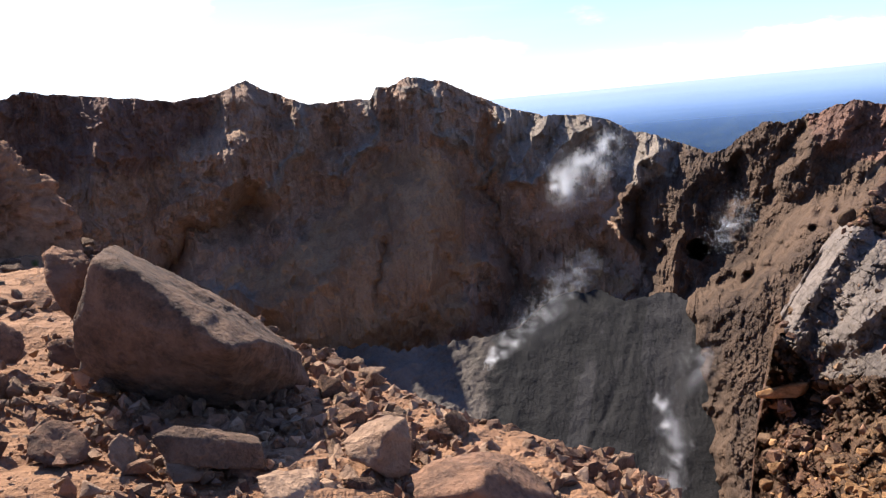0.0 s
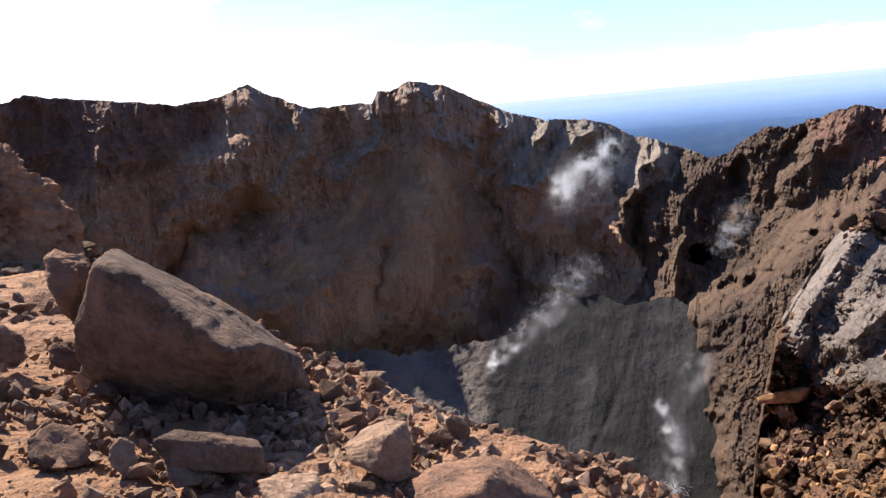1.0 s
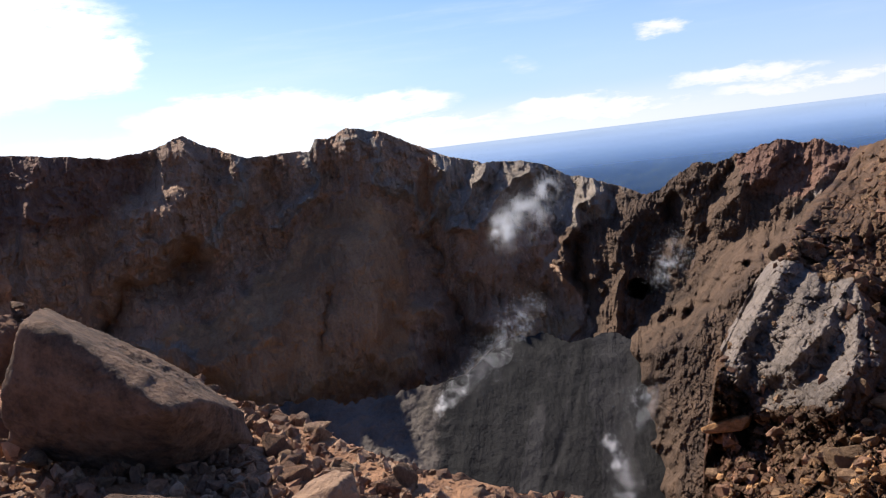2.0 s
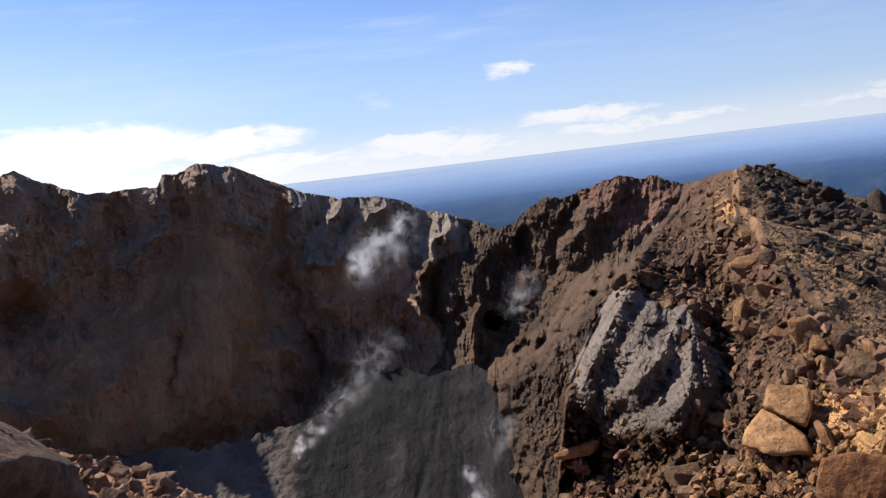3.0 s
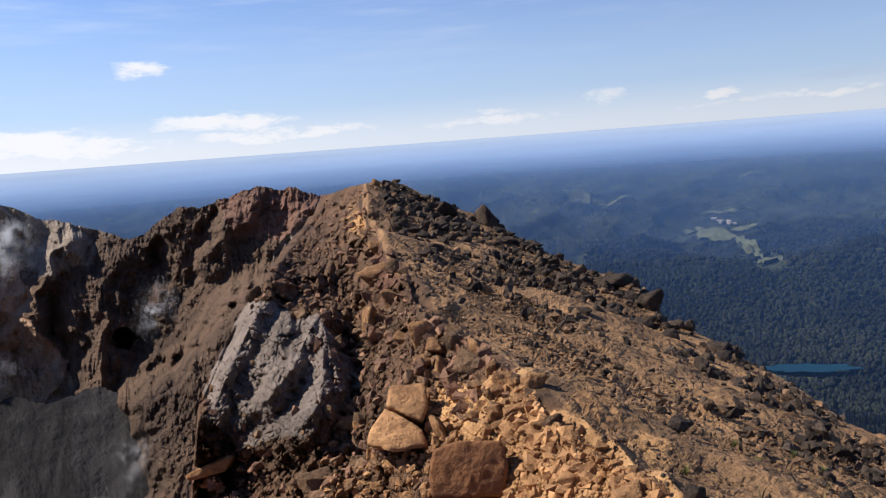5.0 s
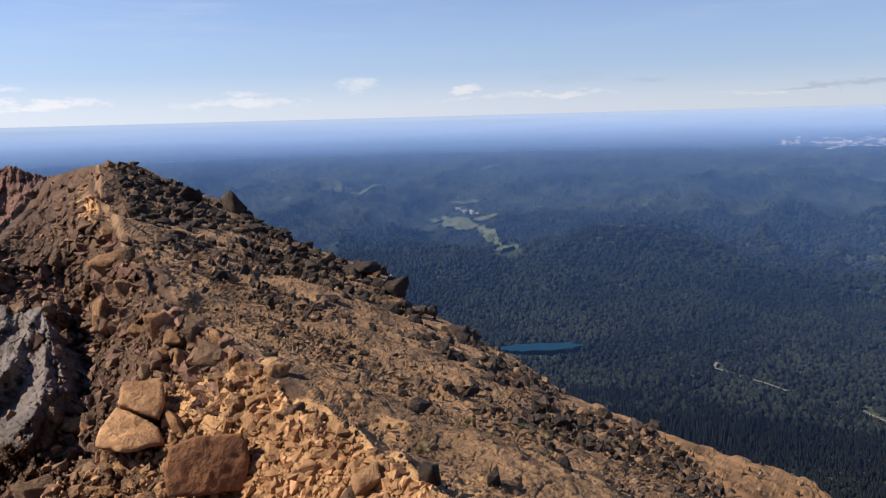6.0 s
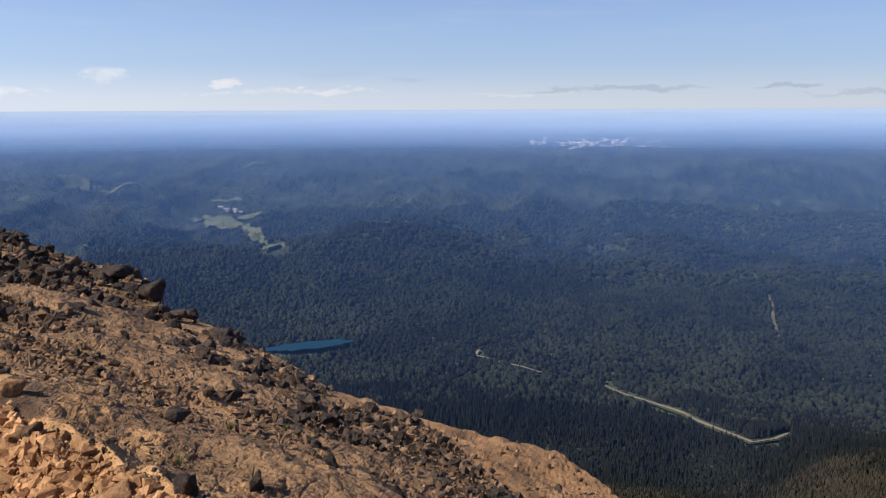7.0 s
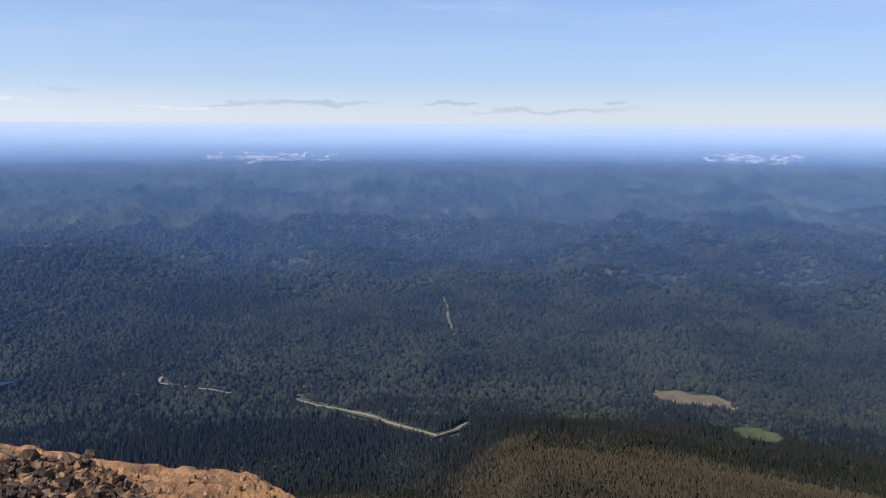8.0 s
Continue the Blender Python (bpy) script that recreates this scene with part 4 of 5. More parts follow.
# dark lava blocks on the outer slope
OUTER_STONES = ((40.8, -4.7, 2.4, 1.8), (43.6, -5.5, 2.4, 2.2), (39.9, -7.4, 1.8, 1.0), (52.2, -10.5, 3.6, 1.6), (54.8, -11.8, 2.4, 2.4), (56.9, -20.0, 2.4, 1.6), (67.5, -23.8, 2.4, 1.8),
                (58.6, -24.3, 2.4, 2.0), (55.0, -15.8, 2.0, 1.2), (50.0, -12.5, 2.4, 1.2), (65.5, -19.8, 2.0, 1.2), (66.9, -21.0, 2.0, 1.4), (46.3, -16.0, 1.6, 1.4), (55.9, -14.1, 1.6, 1.2),
                (51.9, -16.5, 1.2, 1.0), (71.8, -25.6, 2.0, 1.4), (73.4, -20.9, 1.0, 0.8), (62.8, -24.6, 1.8, 1.4), (72.1, -22.3, 1.6, 1.4), (44.2, -8.1, 1.6, 1.2), (72.5, -26.0, 2.0, 1.6))


def set_stones(rows, dist, materials, name, label, group, seed):
    rng = np.random.default_rng(seed)
    for i, (az, el, w, h) in enumerate(rows):
        at, r = on(dist, az, el - 0.2 * h)
        size = r * math.radians(w) / 1.9
        at = at * (1 - 0.2 * size / r) + np.array([0, 0, 0.25 * size])
        stone(name, at, size, materials[i % len(materials)], int(rng.integers(0, 10)), rng.uniform(0, 6.3), rng.uniform(-0.25, 0.25),
              max(0.5, 1.35 * h / w), label, "rock", group)


set_stones(RIM_STONES, terrace_dist, (STONE, RED_STONE), "rock", "angular brown rock lying in red gravel", "rocks on the crater rim", 21)
set_stones(INNER_STONES, ridge_dist, (GOLD_STONE, GOLD_STONE, SCREE_STONE), "rock", "ochre block jutting from the ridge face", "blocks of the ridge face", 22)
set_stones(OUTER_STONES, ridge_dist, (DARK_STONE,), "lava_block", "dark lava block on the scree slope", "lava blocks on the scree", 23)


# the split ochre block and the big one beneath it
def ridge_blocks():
    def at_deg(corners, base):
        a = radians(base[0])
        right, ahead = np.array([math.cos(a), -math.sin(a), 0]), np.array([math.sin(a), math.cos(a), 0])
        g = base[1]
        return [right * (math.tan(radians(az - base[0])) * (g + y)) + ahead * (g + y) + np.array([0, 0, math.tan(radians(el)) * (g + y)]) for az, el, y in corners]
    blocks = (
        (((36.3, -16.6, 0.75), (38.9, -16.7, 0.7), (39.0, -18.4, 0.3), (38.6, -19.4, 0.0), (36.0, -18.0, 0.2), (37.4, -17, 1.2), (39.0, -18.5, 1.2), (36.0, -18.5, 1.2), (38.4, -19.6, 0.5)), (37.5, 10.7), "upper half of a split ochre block"),
        (((35.9, -18.2, 0.75), (38.4, -19.8, 0.35), (38.8, -21.0, 0.05), (36.6, -21.2, -0.2), (34.4, -20.4, 0.0), (34.7, -19.7, 0.3), (36.4, -18.8, 1.2), (38.6, -20.6, 1.0), (35, -20.7, 1.0)), (36.6, 10.2), "lower half of a split ochre block"),
        (((39.4, -21.2, 0.1), (41.2, -20.7, 0.15), (44.4, -20.9, 0.1), (44.8, -22.5, 0), (44.5, -24.6, -0.1), (39.2, -24.4, -0.1), (39.0, -23.0, 0), (40, -22, 0.8), (44, -22, 0.8), (42, -24, 0.8)), (42, 8.5), "large rust-brown block set in the ridge face"),
    )
    for i, (corners, base, label) in enumerate(blocks):
        p, f = hull_stone(at_deg(corners, base), 5, 31 + i, 0.022)
        tagged(new("rock", mesh_of("rock", p, f, GOLD_STONE if i != 2 else RUST)), label, "rock", "blocks of the ridge face")


RUST = earth("rust_block_rock", (0.42, 0.22, 0.11), (0.20, 0.10, 0.055), grain=11.0, coarse=0.9, bump=0.6)
ridge_blocks()


# ---- loose stones, joined where nobody could count them ----
def rubble(name, material, places, sizes, seed, label):
    """Many small broken stones as one mesh."""
    rng = np.random.default_rng(seed)
    shapes = [angular(300 + i, 8 + i % 5, 0.6 + 0.05 * (i % 6)) for i in range(12)]
    verts, faces, base = [], [], 0
    for at, s in zip(places, sizes):
        p, f = shapes[int(rng.integers(0, 12))]
        a = rng.uniform(0, 6.283)
        c, q = math.cos(a), math.sin(a)
        t = p * (s * rng.uniform(0.7, 1.3, 3))
        t = np.stack([t[:, 0] * c - t[:, 1] * q, t[:, 0] * q + t[:, 1] * c, t[:, 2] * 1.15 + 0.32 * s], -1) + at
        verts.append(t)
        faces.append(f + base)
        base += len(t)
    me = mesh_of(name, np.concatenate(verts), np.concatenate(faces), material, False)
    return tagged(new(name, me), label, "rubble", kind="stuff")


def strewn(dist, az0, az1, el_lo, el_hi, n, small, large, seed, keep=None, steep=1.6):
    """Places on a slope, even over its ground, and stone sizes with few large ones."""
    rng = np.random.default_rng(seed)
    az = rng.uniform(az0, az1, n * 6)
    lo, hi = el_lo(az), el_hi(az)
    el = lo + (hi - lo) * rng.uniform(0, 1, n * 6)
    r = dist(az, el)
    r = r[0] if isinstance(r, tuple) else r
    p = way(az, el) * r[:, None]
    want = np.clip((r / 12.0), 0.12, 1.0) ** 1.2
    ok = (rng.uniform(0, 1, n * 6) < want) & (r < 60)
    clump = lump(p, 1.8, seed) + 0.6 * lump(p, 0.6, seed + 1)
    ok &= clump > rng.uniform(-1.2, 0.5, n * 6)
    if keep is not None:
        ok &= keep(az, el)
    p = p[ok][:n]
    s = small * (large / small) ** (rng.uniform(0, 1, len(p)) ** (2.2 * steep))
    s = s * np.clip(np.linalg.norm(p, axis=1) / 15, 0.45, 1.35)
    return p, s


def loose(p, s, most, rubbles, name, label, group, seed):
    """The largest stones of a slope as things of their own, the rest joined by material."""
    order = np.argsort(-s)
    rng = np.random.default_rng(seed)
    for i in order[:most]:
        m = rubbles[int(rng.integers(0, len(rubbles)))][1]
        stone(name, p[i] + np.array([0, 0, 0.25 * s[i]]), s[i] * 1.15, m, int(rng.integers(0, 10)), rng.uniform(0, 6.3), rng.uniform(-0.4, 0.4), rng.uniform(0.7, 1.2), label, "rock", group)
    rest = order[most:]
    pick = rng.integers(0, len(rubbles), len(rest))
    for j, (kind, material, words) in enumerate(rubbles):
        rubble(kind, material, p[rest[pick == j]], s[rest[pick == j]], seed + j, words)


p, s = strewn(terrace_dist, -34, 16, lambda a: -28 + 0 * a, lambda a: curve(a, BROW) - 0.1, 19000, 0.006, 0.24, 41, steep=2.4)
loose(p, s, 150, (("gravel", STONE, "loose brown gravel on the crater rim"), ("gravel", RED_STONE, "loose red gravel on the crater rim")),
      "rock", "small angular rock on the red gravel", "rocks on the crater rim", 42)
p, s = strewn(ridge_dist, 36.5, 84, lambda a: np.maximum(curve(a, CREST) + 0.3, -28), lambda a: curve(a, NEAR_SKY) - 0.05, 32000, 0.008, 0.17, 44, steep=2.3)
az, el = np.degrees(np.arctan2(p[:, 0], p[:, 1])), np.degrees(np.arctan2(p[:, 2], np.hypot(p[:, 0], p[:, 1])))
near_edge = rise(el - curve(az, NEAR_SKY), -8.0, -0.5)
near_edge = near_edge * (1 - 0.6 * rise(az, 58, 70))
s = s * (0.6 + 0.95 * near_edge)
dark = near_edge * 0.66 + 0.17 > np.random.default_rng(4).uniform(0, 1, len(p))
loose(p[dark], s[dark], 160, (("scree", DARK_STONE, "dark lava rubble on the outer slope"),), "lava_block", "dark lava block on the scree slope", "lava blocks on the scree", 45)
loose(p[~dark], s[~dark] * 0.8, 50, (("scree", SCREE_STONE, "brown rubble on the outer slope"),), "rock", "brown angular rock on the scree slope", "rocks on the scree", 46)
p, s = strewn(ridge_dist, 21.5, 62, lambda a: np.maximum(-28 + 0 * a, curve(a, NEAR_SKY) - 26), lambda a: np.minimum(curve(a, CREST), curve(a, NEAR_SKY)) - 0.2, 17000, 0.012, 0.20, 47, steep=2.2,
              keep=lambda a, e: np.random.default_rng(8).uniform(0, 1, len(a)) < (0.18 + 0.27 * rise(a, 23.0, 28.0) + 0.55 * rise(a + 0.1 * (-20 - e), 28.0, 34.0)) * (1 - 0.88 * rise(within(a, e, CLAY), -0.3, 0.8)))
low = rise(-np.degrees(np.arctan2(p[:, 2], np.hypot(p[:, 0], p[:, 1]))) + 0.4 * (np.degrees(np.arctan2(p[:, 0], p[:, 1])) - 40), 16, 22) > np.random.default_rng(6).uniform(0, 1, len(p))
loose(p[low], s[low], 100, (("rubble", GOLD_STONE, "ochre rubble on the ridge face"),), "ochre_block", "ochre block in the crumbling ridge face", "blocks of the ridge face", 48)
loose(p[~low], s[~low], 60, (("rubble", SCREE_STONE, "brown rubble on the ridge face"), ("rubble", RED_STONE, "reddish rubble on the ridge face")), "rock", "brown block in the crumbling ridge face", "blocks of the ridge face", 52)

p, s = strewn(sand_dist, 66, 92, lambda a: -34 + 0 * a, lambda a: curve(a, SAND_TOP) - 0.15, 3000, 0.014, 0.14, 55, steep=2.0)
half = np.arange(len(p)) % 3 == 0
rubble("scree", SCREE_STONE, p[~half], s[~half], 56, "brown rubble on the sand shoulder")
rubble("scree", DARK_STONE, p[half], s[half], 57, "dark rubble on the sand shoulder")


# ---- steam ----
def steam_material():
    m = bpy.data.materials.new("steam")
    m.use_nodes = True
    k = Nodes(m.node_tree)
    d, t = k.add("ShaderNodeBsdfDiffuse"), k.add("ShaderNodeBsdfTranslucent")
    d.inputs[0].default_value = t.inputs[0].default_value = (0.93, 0.93, 0.93, 1)
    mix = k.add("ShaderNodeMixShader")
    mix.inputs[0].default_value = 0.5
    k.link(d.outputs[0], mix.inputs[1])
    k.link(t.outputs[0], mix.inputs[2])
    out = k.add("ShaderNodeOutputMaterial")
    k.link(mix.outputs[0], out.inputs[0])
    return m


STEAM = steam_material()


def plume(stations, count, drop, seed, label):
    """Steam as a cloud of fine droplets: curling puffs strung along stations of (az, el, distance, radius)."""
    rng = np.random.default_rng(seed)
    st = np.array(stations, float)
    mid = way(st[:, 0], st[:, 1]) * st[:, 2:3]
    n = 26 * (len(st) - 1)
    t = np.clip(np.linspace(0, len(st) - 1, n) + rng.normal(0, 0.25, n), 0, len(st) - 1.001)
    i = t.astype(int)
    f = (t - i)[:, None]
    rad = st[i, 3:4] * (1 - f) + st[i + 1, 3:4] * f
    puff = mid[i] * (1 - f) + mid[i + 1] * f + rng.normal(size=(n, 3)) * rad * 0.45
    size = rad * rng.uniform(0.25, 0.6, (n, 1))
    j = rng.integers(0, n, count * 3)
    c = puff[j] + rng.normal(size=(len(j), 3)) * size[j]
    wisp = fractal(c, float(st[:, 3].mean()) * 0.8, 4, 0.65, seed, False)
    c = c[wisp > rng.uniform(-0.3, 0.8, len(j))][:count]
    n = len(c)
    v = (c[:, None, :] + rng.normal(size=(n, 3, 3)) * drop).reshape(-1, 3)
    me = mesh_of("steam", v, np.arange(n * 3).reshape(-1, 3), STEAM, False)
    return tagged(new("steam", me), label, "steam", kind="stuff")


plume(((8.2, -6.6, 200, 2.0), (9.2, -5.9, 200, 4.4), (10.4, -5.0, 199, 4.4), (12.2, -3.6, 198, 3.2)), 110000, 0.028, 1, "bright white steam puff against the far wall")
plume(((2.5, -18.6, 138, 0.5), (3.2, -17.6, 138, 1.0), (5.2, -16.4, 138, 1.8), (7.4, -14.6, 138, 2.4), (8.6, -13.0, 138, 2.0), (10.1, -11.8, 138, 2.4)), 50000, 0.019, 2, "grey steam drifting up from the ash slope")
plume(((15.2, -27.0, 72, 1.0), (15.8, -23.8, 72, 0.8), (14.7, -21.2, 72, 0.5)), 24000, 0.012, 3, "steam jet from a vent in the crater floor")
plume(((16.4, -20.4, 72, 1.0), (17.3, -19.0, 72, 1.3), (18.3, -18.6, 72, 1.0)), 12000, 0.010, 4, "thin steam veil before the spur")
plume(((19.2, -10.8, 92, 1.1), (20.0, -9.8, 92, 1.5), (20.8, -8.2, 92, 1.3)), 13000, 0.012, 5, "thin steam beside the cave mouth")


# ---- lake, tracks and clearings on the plain ----
def simple(name, colour, rough=0.9, spread=0.2, scale=0.05):
    return earth(name, colour, tuple(c * (1 - spread * 2) for c in colour), grain=scale * 8, coarse=scale, rough=rough, bump=0.2)


MEADOW = simple("meadow_grass", (0.085, 0.115, 0.06), spread=0.3)
FIELD = simple("field_grass", (0.20, 0.25, 0.15), spread=0.3)
STRAW = simple("dry_meadow", (0.22, 0.20, 0.125), spread=0.3)
TRACK = simple("gravel_track", (0.30, 0.285, 0.23))


def lake():
    m = bpy.data.materials.new("lake_water")
    m.use_nodes = True
    p = m.node_tree.nodes["Principled BSDF"]
    p.inputs["Base Color"].default_value, p.inputs["Roughness"].default_value = (0.004, 0.035, 0.05, 1), 0.3
    k = m.node_tree
    nt, bp = k.nodes.new("ShaderNodeTexNoise"), k.nodes.new("ShaderNodeBump")
    nt.inputs["Scale"].default_value, bp.inputs["Strength"].default_value = 120, 0.15
    k.links.new(nt.outputs[0], bp.inputs["Height"])
    k.links.new(bp.outputs[0], p.inputs["Normal"])
    patch("lake", 61.5, -16.36, 67.2, -16.82, m, "small turquoise lake among the forest", "lake", 5.0, 7)


def patch(name, az0, el0, az1, el1, material, label, category, lift, seed, kind="structure"):
    """A clearing, field or lake with an uneven outline, lying on the plain."""
    mx, my = spot((az0 + az1) / 2, (el0 + el1) / 2)
    ax, ay = spot(az0, (el0 + el1) / 2)
    bx, by = spot((az0 + az1) / 2, el0)
    u, v = np.array([ax - mx, ay - my]), np.array([bx - mx, by - my])
    th = np.linspace(0, 2 * np.pi, 49)[:-1]
    ring = np.stack([np.cos(th), np.sin(th), 0 * th], -1)
    k = 1 + 0.34 * fractal(ring + seed * 5, 0.9, 5, 0.7, seed)
    verts = []
    for s in (0, 0.2, 0.4, 0.55, 0.7, 0.85, 1.0):
        x = mx + (u[0] * np.cos(th) + v[0] * np.sin(th)) * k * s
        y = my + (u[1] * np.cos(th) + v[1] * np.sin(th)) * k * s
        verts.append(np.stack([x, y, plain_height(x, y) + lift], -1))
    if name == "lake":
        z = min(w[:, 2].min() for w in verts) + lift
        for w in verts:
            w[:, 2] = z
    me = mesh_of(name, np.concatenate(verts), grid_faces(7, 48, True), material)
    return tagged(new(name, me), label, category, kind=kind)


def track(name, stops, wide, material, label, lift=3.0):
    """A strip that follows the ground through the stops (az, el)."""
    pts = np.array([spot(a, e) for a, e in stops])
    fine = []
    for i in range(len(pts) - 1):
        for f in np.linspace(0, 1, 9)[:-1]:
            fine.append(pts[i] * (1 - f) + pts[i + 1] * f)
    fine = np.array(fine + [pts[-1]])
    fine = fine + 2.5 * np.stack([lump(np.stack([fine[:, 0], fine[:, 1], 0 * fine[:, 0]], -1), 40, 3), lump(np.stack([fine[:, 0], fine[:, 1], 0 * fine[:, 0]], -1), 40, 4)], -1)
    t = np.gradient(fine, axis=0)
    n = np.stack([-t[:, 1], t[:, 0]], -1) / np.linalg.norm(t, axis=1, keepdims=True)
    w = wide * (1 + 0.5 * lump(np.stack([fine[:, 0], fine[:, 1], 0 * fine[:, 0]], -1), 25, 9))[:, None]
    rows = []
    for s in (-1, 0, 1):
        q = fine + n * w * s
        rows.append(np.stack([q[:, 0], q[:, 1], plain_height(q[:, 0], q[:, 1]) + lift], -1))
    me = mesh_of(name, np.concatenate(rows), grid_faces(3, len(fine)), material)
    return tagged(new(name, me), label, "road", kind="structure")


lake()
ROAD = ((76.8, -16.9), (76.7, -17.3), (79, -17.9), (81.4, -18.4))
ROAD2 = ((86.0, -19.1), (88, -19.7), (91.8, -20.6), (94, -21.3), (96.2, -21.9), (97.6, -21.5), (98.5, -21.0))
CUT = ((96.7, -12.2), (97.0, -13.4), (97.5, -15.0))
track("road", ROAD, 2.0, TRACK, "pale gravel road through the forest")
track("road", ROAD2, 4.5, MEADOW, "grassy verge of the forest road", 2.5)
track("road", ROAD2, 1.8, TRACK, "pale gravel road through the forest", 3.2)
track("road", CUT, 2.2, STRAW, "straight cut line through the forest", 4)
patch("clearing", 111.2, -17.9, 117.4, -18.9, STRAW, "straw-coloured clearing in the forest", "clearing", 1.5, 3)
patch("clearing", 116.5, -19.6, 121.0, -21.0, MEADOW, "green clearing in the forest", "clearing", 1.5, 4)
FIELDS = ((58.1, -5.90, 62.0, -6.32, 0), (57.1, -7.20, 60.4, -7.82, 0), (60.6, -8.20, 61.7, -9.02, 0), (61.2, -9.20, 63.3, -9.92, 0), (51.1, -5.00, 53.1, -5.32, 0), (49.2, -4.30, 50.6, -4.72, 0), (59.8, -7.10, 61.4, -7.52, 0), (59.9, -3.60, 61.8, -3.82, 0), (60.1, -7.90, 60.8, -8.32, 0))
for i, (a0, e0, a1, e1, m) in enumerate(FIELDS):
    patch("field", a0, e0, a1, e1, (FIELD, STRAW)[m], "pale green field in the valley", "field", 8, 20 + i)


# ---- forest ----
def leaf_material(name, light, dark):
    m = bpy.data.materials.new(name)
    m.use_nodes = True
    k = Nodes(m.node_tree)
    r = k.add("ShaderNodeNewGeometry").outputs["Random Per Island"]
    at = k.add("ShaderNodeTexCoord").outputs["Object"]
    col = k.mix(k.math("ADD", k.math("MULTIPLY", r, 0.4), k.math("MULTIPLY", k.step(k.noise(at, 0.006, 6.0, 0.65), 0.35, 0.65), 0.6)), dark, light)
    p = k.add("ShaderNodeBsdfPrincipled")
    k.link(col, p.inputs["Base Color"])
    p.inputs["Roughness"].default_value, p.inputs["Specular IOR Level"].default_value = 0.9, 0.15
    out = k.add("ShaderNodeOutputMaterial")
    k.link(p.outputs[0], out.inputs[0])
    return m


NEEDLES = leaf_material("conifer_needles", (0.015, 0.017, 0.012), (0.003, 0.0045, 0.004))
LEAVES = leaf_material("broad_leaves", (0.030, 0.034, 0.020), (0.004, 0.006, 0.005))


def forest(name, material, az0, az1, r0, r1, n, tall, wide, seed, label, keep=None, crowns=False):
    rng = np.random.default_rng(seed)
    az = np.radians(rng.uniform(az0, az1, n))
    r = np.sqrt(rng.uniform(r0 ** 2, r1 ** 2, n))
    x, y = r * np.sin(az), r * np.cos(az)
    if keep is not None:
        ok = keep(np.degrees(az), np.degrees(np.arctan2(plain_height(x, y), r)))
        x, y = x[ok], y[ok]
    z = plain_height(x, y)
    n = len(x)
    near = np.clip(np.hypot(x, y) / 700, 0.4, 1.0)
    h = tall * rng.uniform(0.6, 1.25, n) * near * (1 + 0.45 * lump(np.stack([x, y, 0 * x], -1), 55, seed))
    w = wide * rng.uniform(0.7, 1.3, n) * near
    th = rng.uniform(0, 6.28, n)[:, None] + np.arange(5)[None, :] * 2 * np.pi / 5
    jag = rng.uniform(0.7, 1.3, (n, 5))
    low = np.stack([x[:, None] + np.cos(th) * w[:, None] * jag, y[:, None] + np.sin(th) * w[:, None] * jag, (z + 0.15 * h)[:, None] + 0 * th], -1)
    if crowns:
        high = np.stack([x[:, None] + np.cos(th + 0.6) * w[:, None] * 0.95, y[:, None] + np.sin(th + 0.6) * w[:, None] * 0.95, (z + 0.62 * h)[:, None] * 1 + 0.08 * h[:, None] * jag], -1)
    else:
        high = np.stack([x[:, None] + np.cos(th + 0.6) * w[:, None] * 0.55, y[:, None] + np.sin(th + 0.6) * w[:, None] * 0.55, (z + 0.5 * h)[:, None] + 0 * th], -1)
    tip = np.stack([x + rng.normal(0, 0.15, n) * w, y + rng.normal(0, 0.15, n) * w, z + h], -1)[:, None]
    v = np.concatenate([low, high, tip], 1).reshape(-1, 3)
    f = []
    for i in range(5):
        j = (i + 1) % 5
        f += [(i, j, 5 + i), (j, 5 + j, 5 + i), (5 + i, 5 + j, 10)]
    f = (np.array(f)[None] + (np.arange(n) * 11)[:, None, None]).reshape(-1, 3)
    me = mesh_of(name, v, f, material, False)
    return tagged(new(name, me), label, "forest", kind="stuff")


def off_the_road(az, el):
    ok = np.ones(len(az), bool)
    for line, half in ((ROAD, 0.2), (ROAD2, 0.34), (CUT, 0.13)):
        a = np.array(line)
        for (a0, e0), (a1, e1) in zip(a[:-1], a[1:]):
            t = np.clip(((az - a0) * (a1 - a0) + (el - e0) * (e1 - e0)) / ((a1 - a0) ** 2 + (e1 - e0) ** 2), 0, 1)
            ok &= np.hypot((az - a0 - t * (a1 - a0)), (el - e0 - t * (e1 - e0))) > half
    for a0, e0, a1, e1, _ in FIELDS:
        ok &= ((az - (a0 + a1) / 2) / (0.55 * (a1 - a0))) ** 2 + ((el - (e0 + e1) / 2) / (0.75 * (e0 - e1))) ** 2 > 1
    ok &= ~((np.abs(az - 114.3) / 2.7) ** 2 + (np.abs(el + 18.4) / 0.55) ** 2 < 1)
    ok &= ~((np.abs(az - 118.8) / 1.8) ** 2 + (np.abs(el + 20.3) / 0.6) ** 2 < 1)
    ok &= ~((np.abs(az - 64.3) / 3.2) ** 2 + (np.abs(el + 16.62) / 0.5) ** 2 < 1)
    return ok


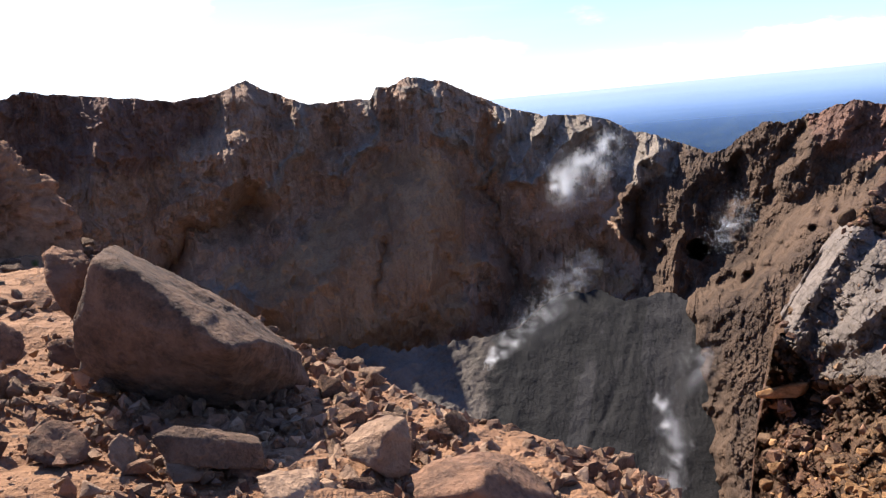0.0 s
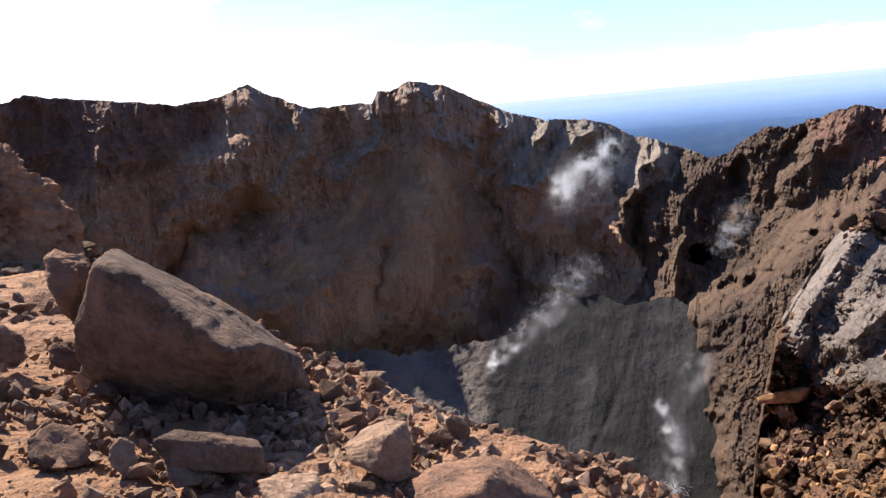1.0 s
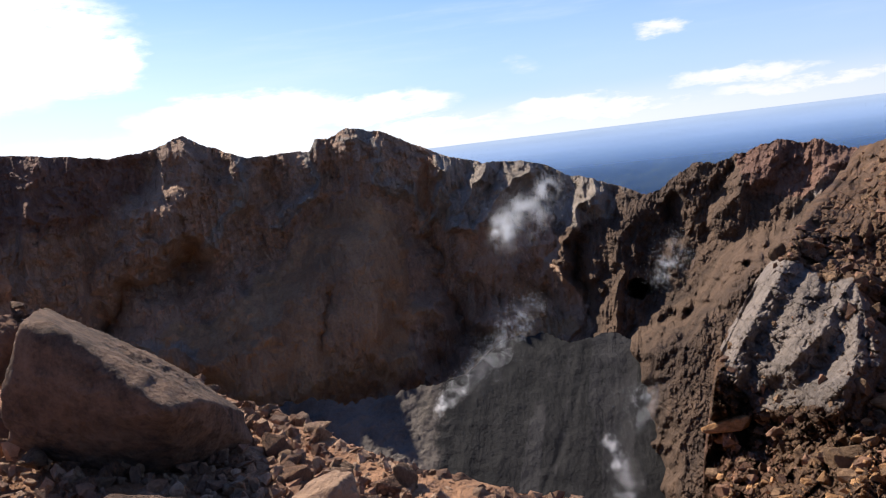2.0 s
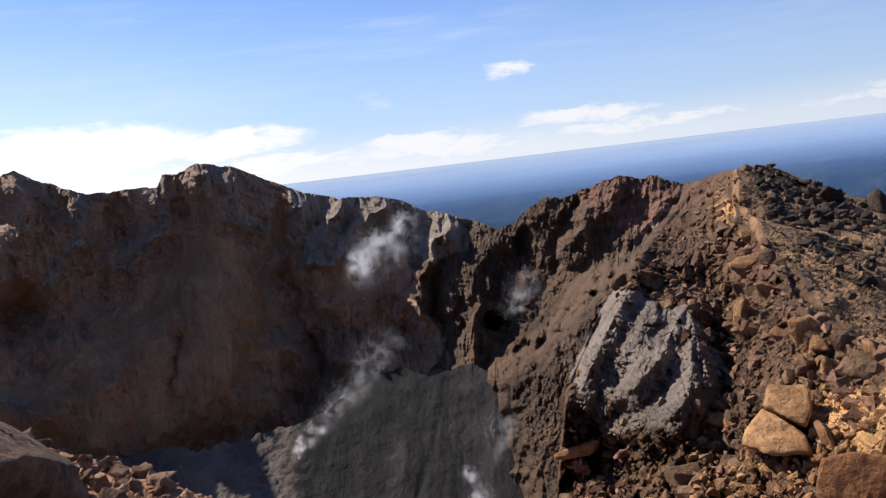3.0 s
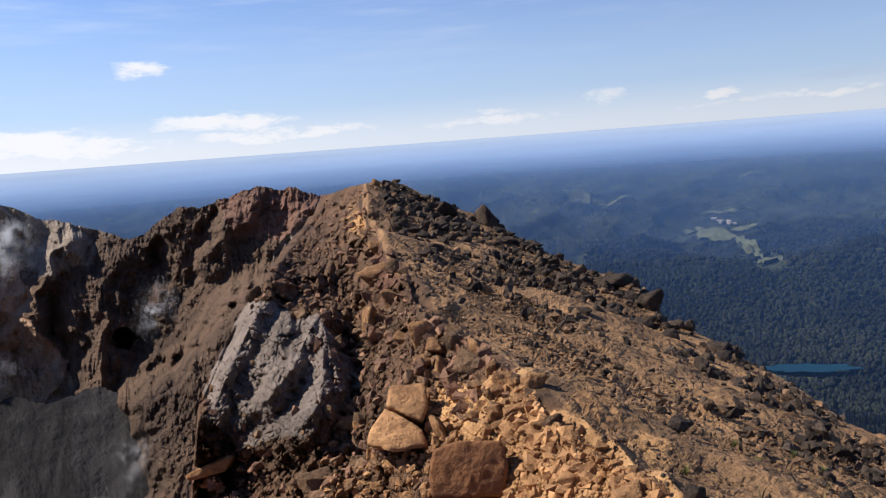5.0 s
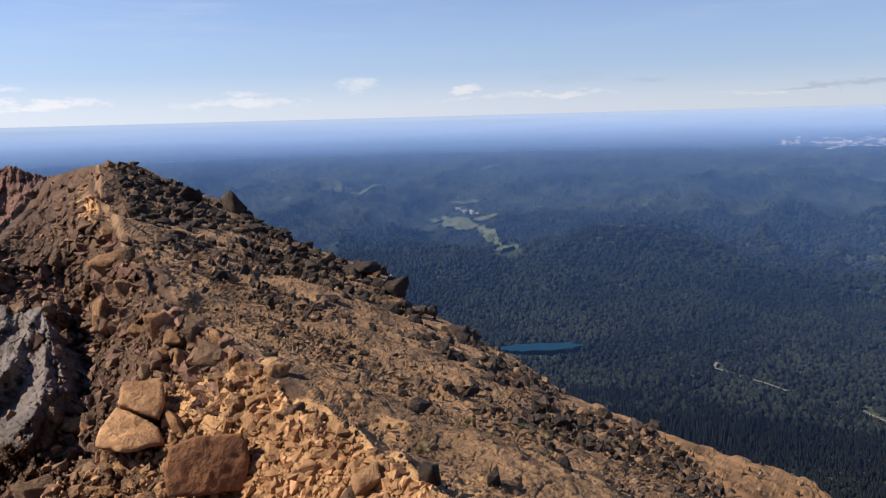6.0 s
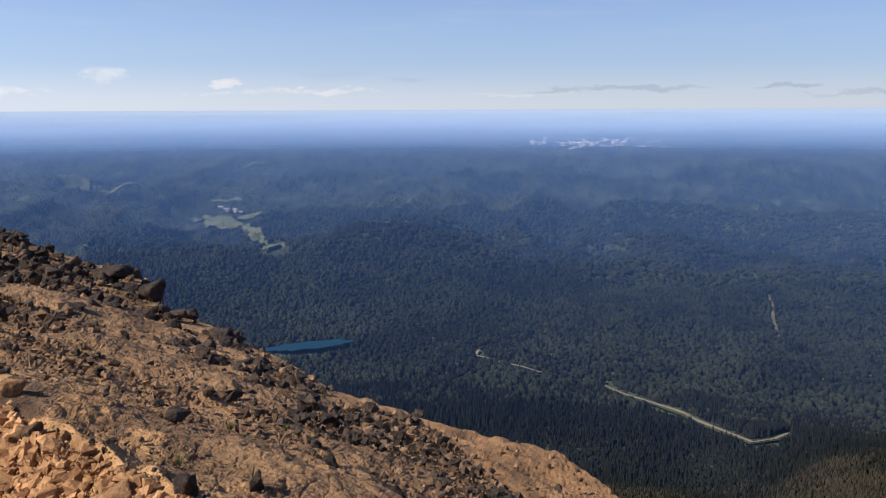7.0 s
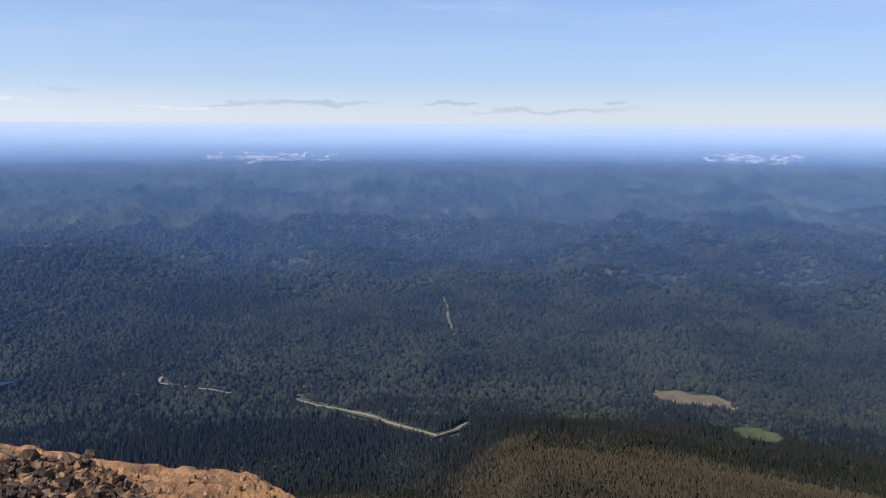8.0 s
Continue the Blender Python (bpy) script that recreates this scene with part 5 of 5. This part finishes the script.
PINE = leaf_material("dwarf_pine_needles", (0.046, 0.037, 0.024), (0.012, 0.011, 0.008))
forest("dwarf_pine_scrub", PINE, 80, 132, 190, 600, 28000, 6.0, 2.0, 65, "brownish dwarf pine scrub on the volcano's flank", lambda a, e: off_the_road(a, e) & (e + 2.5 * lump(np.stack([a, e, 0 * a], -1), 3.0, 3) + 0.16 * (100 - a) < -22.2))
forest("conifer_forest", NEEDLES, 58, 132, 470, 860, 36000, 9.0, 1.7, 61, "dense dark conifer forest on the lower slopes", off_the_road)
forest("mixed_forest", LEAVES, 50, 132, 800, 1400, 33000, 7.5, 3.2, 62, "dense mixed forest on the plain", off_the_road, True)
forest("mixed_forest", LEAVES, 50, 132, 1380, 2300, 26000, 9.0, 5.0, 66, "mixed forest thinning into the haze", off_the_road, True)
forest("conifer_forest", NEEDLES, 50, 132, 800, 1450, 11000, 9.5, 1.9, 63, "dark conifers scattered through the forest", off_the_road)


# ---- small things ----
def house(x, y, z, w, d, h, turn):
    """A far farmhouse: walls and a gable roof."""
    root = new("house")
    root.matrix_world = pose(x, y, z, 0, 0, turn)
    walls = np.array([(a * w, b * d, c * h) for c in (0, 1) for a, b in ((-1, -1), (1, -1), (1, 1), (-1, 1))])
    wall = new("wall", mesh_of("wall", walls, np.array([(0, 1, 5, 4), (1, 2, 6, 5), (2, 3, 7, 6), (3, 0, 4, 7)]), PLASTER, False))
    roof_v = np.array([(-w * 1.1, -d * 1.15, h), (w * 1.1, -d * 1.15, h), (w * 1.1, d * 1.15, h), (-w * 1.1, d * 1.15, h), (-w * 1.1, 0, h * 1.6), (w * 1.1, 0, h * 1.6)])
    roof = new("roof", mesh_of("roof", roof_v, np.array([(0, 1, 5), (0, 5, 4), (2, 3, 4), (2, 4, 5), (0, 4, 3), (1, 2, 5)]), ROOF, False))
    wall.parent = roof.parent = root
    return tagged(root, "small white farmhouse among the valley fields", "house", "houses in the valley")


PLASTER = simple("white_plaster", (0.95, 0.95, 0.97))
ROOF = simple("pale_sheet_roof", (0.75, 0.75, 0.78))


def houses():
    rng = np.random.default_rng(77)
    for az, el, n in ((59.5, -6.80, 7), (60.1, -6.95, 3), (58.8, -6.70, 2)):
        for _ in range(n):
            x, y = spot(az + rng.uniform(-0.35, 0.35), el + rng.uniform(-0.08, 0.08))
            z = float(plain_height(np.array([x]), np.array([y]))[0]) + 7
            house(x, y, z, rng.uniform(4, 8), rng.uniform(3, 5), rng.uniform(3, 5), rng.uniform(0, 180))


houses()


def town(az0, az1, el, n, seed):
    """A far town: many pale blocks that nobody could count."""
    rng = np.random.default_rng(seed)
    box = np.array([(a, b, c) for c in (0, 1) for a, b in ((-1, -1), (1, -1), (1, 1), (-1, 1))], float)
    quad = np.array([(0, 1, 5, 4), (1, 2, 6, 5), (2, 3, 7, 6), (3, 0, 4, 7), (4, 5, 6, 7)])
    verts, faces = [], []
    for i in range(n):
        x, y = spot(float(np.clip(rng.normal((az0 + az1) / 2, (az1 - az0) / 4), az0, az1)), el + rng.normal(0, 0.16))
        z = float(plain_height(np.array([x]), np.array([y]))[0])
        verts.append(box * np.array([rng.uniform(3, 12), rng.uniform(3, 12), rng.uniform(3, 9)]) + np.array([x, y, z]))
        faces.append(quad + 8 * i)
    ob = new("town", mesh_of("town", np.concatenate(verts), np.concatenate(faces), PLASTER, False))
    return tagged(ob, "pale buildings of a far town in the haze", "town", kind="stuff")


town(80.5, 89.5, -2.25, 110, 81)
town(114.5, 120.5, -2.1, 70, 82)


def tuft(az, el, dist, tall, blades, material, label, seed):
    """A tuft of bent blades of grass."""
    rng = np.random.default_rng(seed)
    at, r = on(dist, az, el)
    verts, faces = [], []
    for _ in range(blades):
        a, lean = rng.uniform(0, 6.28), rng.uniform(0.1, 0.7)
        h = tall * rng.uniform(0.5, 1.0)
        out = np.array([math.cos(a), math.sin(a), 0])
        side = np.array([-math.sin(a), math.cos(a), 0]) * tall * 0.03
        foot = at + out * tall * rng.uniform(0, 0.4)
        b = len(verts)
        mid, tip = foot + out * lean * h * 0.3 + np.array([0, 0, h * 0.6]), foot + out * lean * h + np.array([0, 0, h])
        verts += [foot - side, foot + side, mid + side * 0.8, mid - side * 0.8, tip, tip + side * 0.1]
        faces += [(b, b + 1, b + 2, b + 3), (b + 3, b + 2, b + 5, b + 4)]
    return tagged(new("grass_tuft", mesh_of("grass_tuft", np.array(verts), np.array(faces), material, False)), label, "grass", "grass tufts")


GREEN = simple("alpine_grass", (0.22, 0.26, 0.09), scale=3.0)
DRY = simple("dry_stalks", (0.30, 0.24, 0.13), scale=3.0)
for i, (az, el) in enumerate(((-28.6, -6.4), (-27.4, -6.3), (-26.6, -7.0), (-28.0, -7.3), (-27.0, -7.6))):
    tuft(az, el, terrace_dist, 0.12, 60, GREEN, "low green grass tuft on the gravel rim", 200 + i)
for i, (az, el) in enumerate(((57.5, -23.0), (62.0, -22.2), (64.2, -21.6), (66.0, -22.4), (69.0, -22.5), (60.5, -21.2))):
    tuft(az, el, ridge_dist, 0.10, 50, GREEN, "low green grass tuft on the scree", 220 + i)
for i, (az, el) in enumerate(((65.9, -24.3), (64.9, -24.0), (62.4, -24.6))):
    tuft(az, el, ridge_dist, 0.30, 5, DRY, "thin dry stalks on the scree", 240 + i)
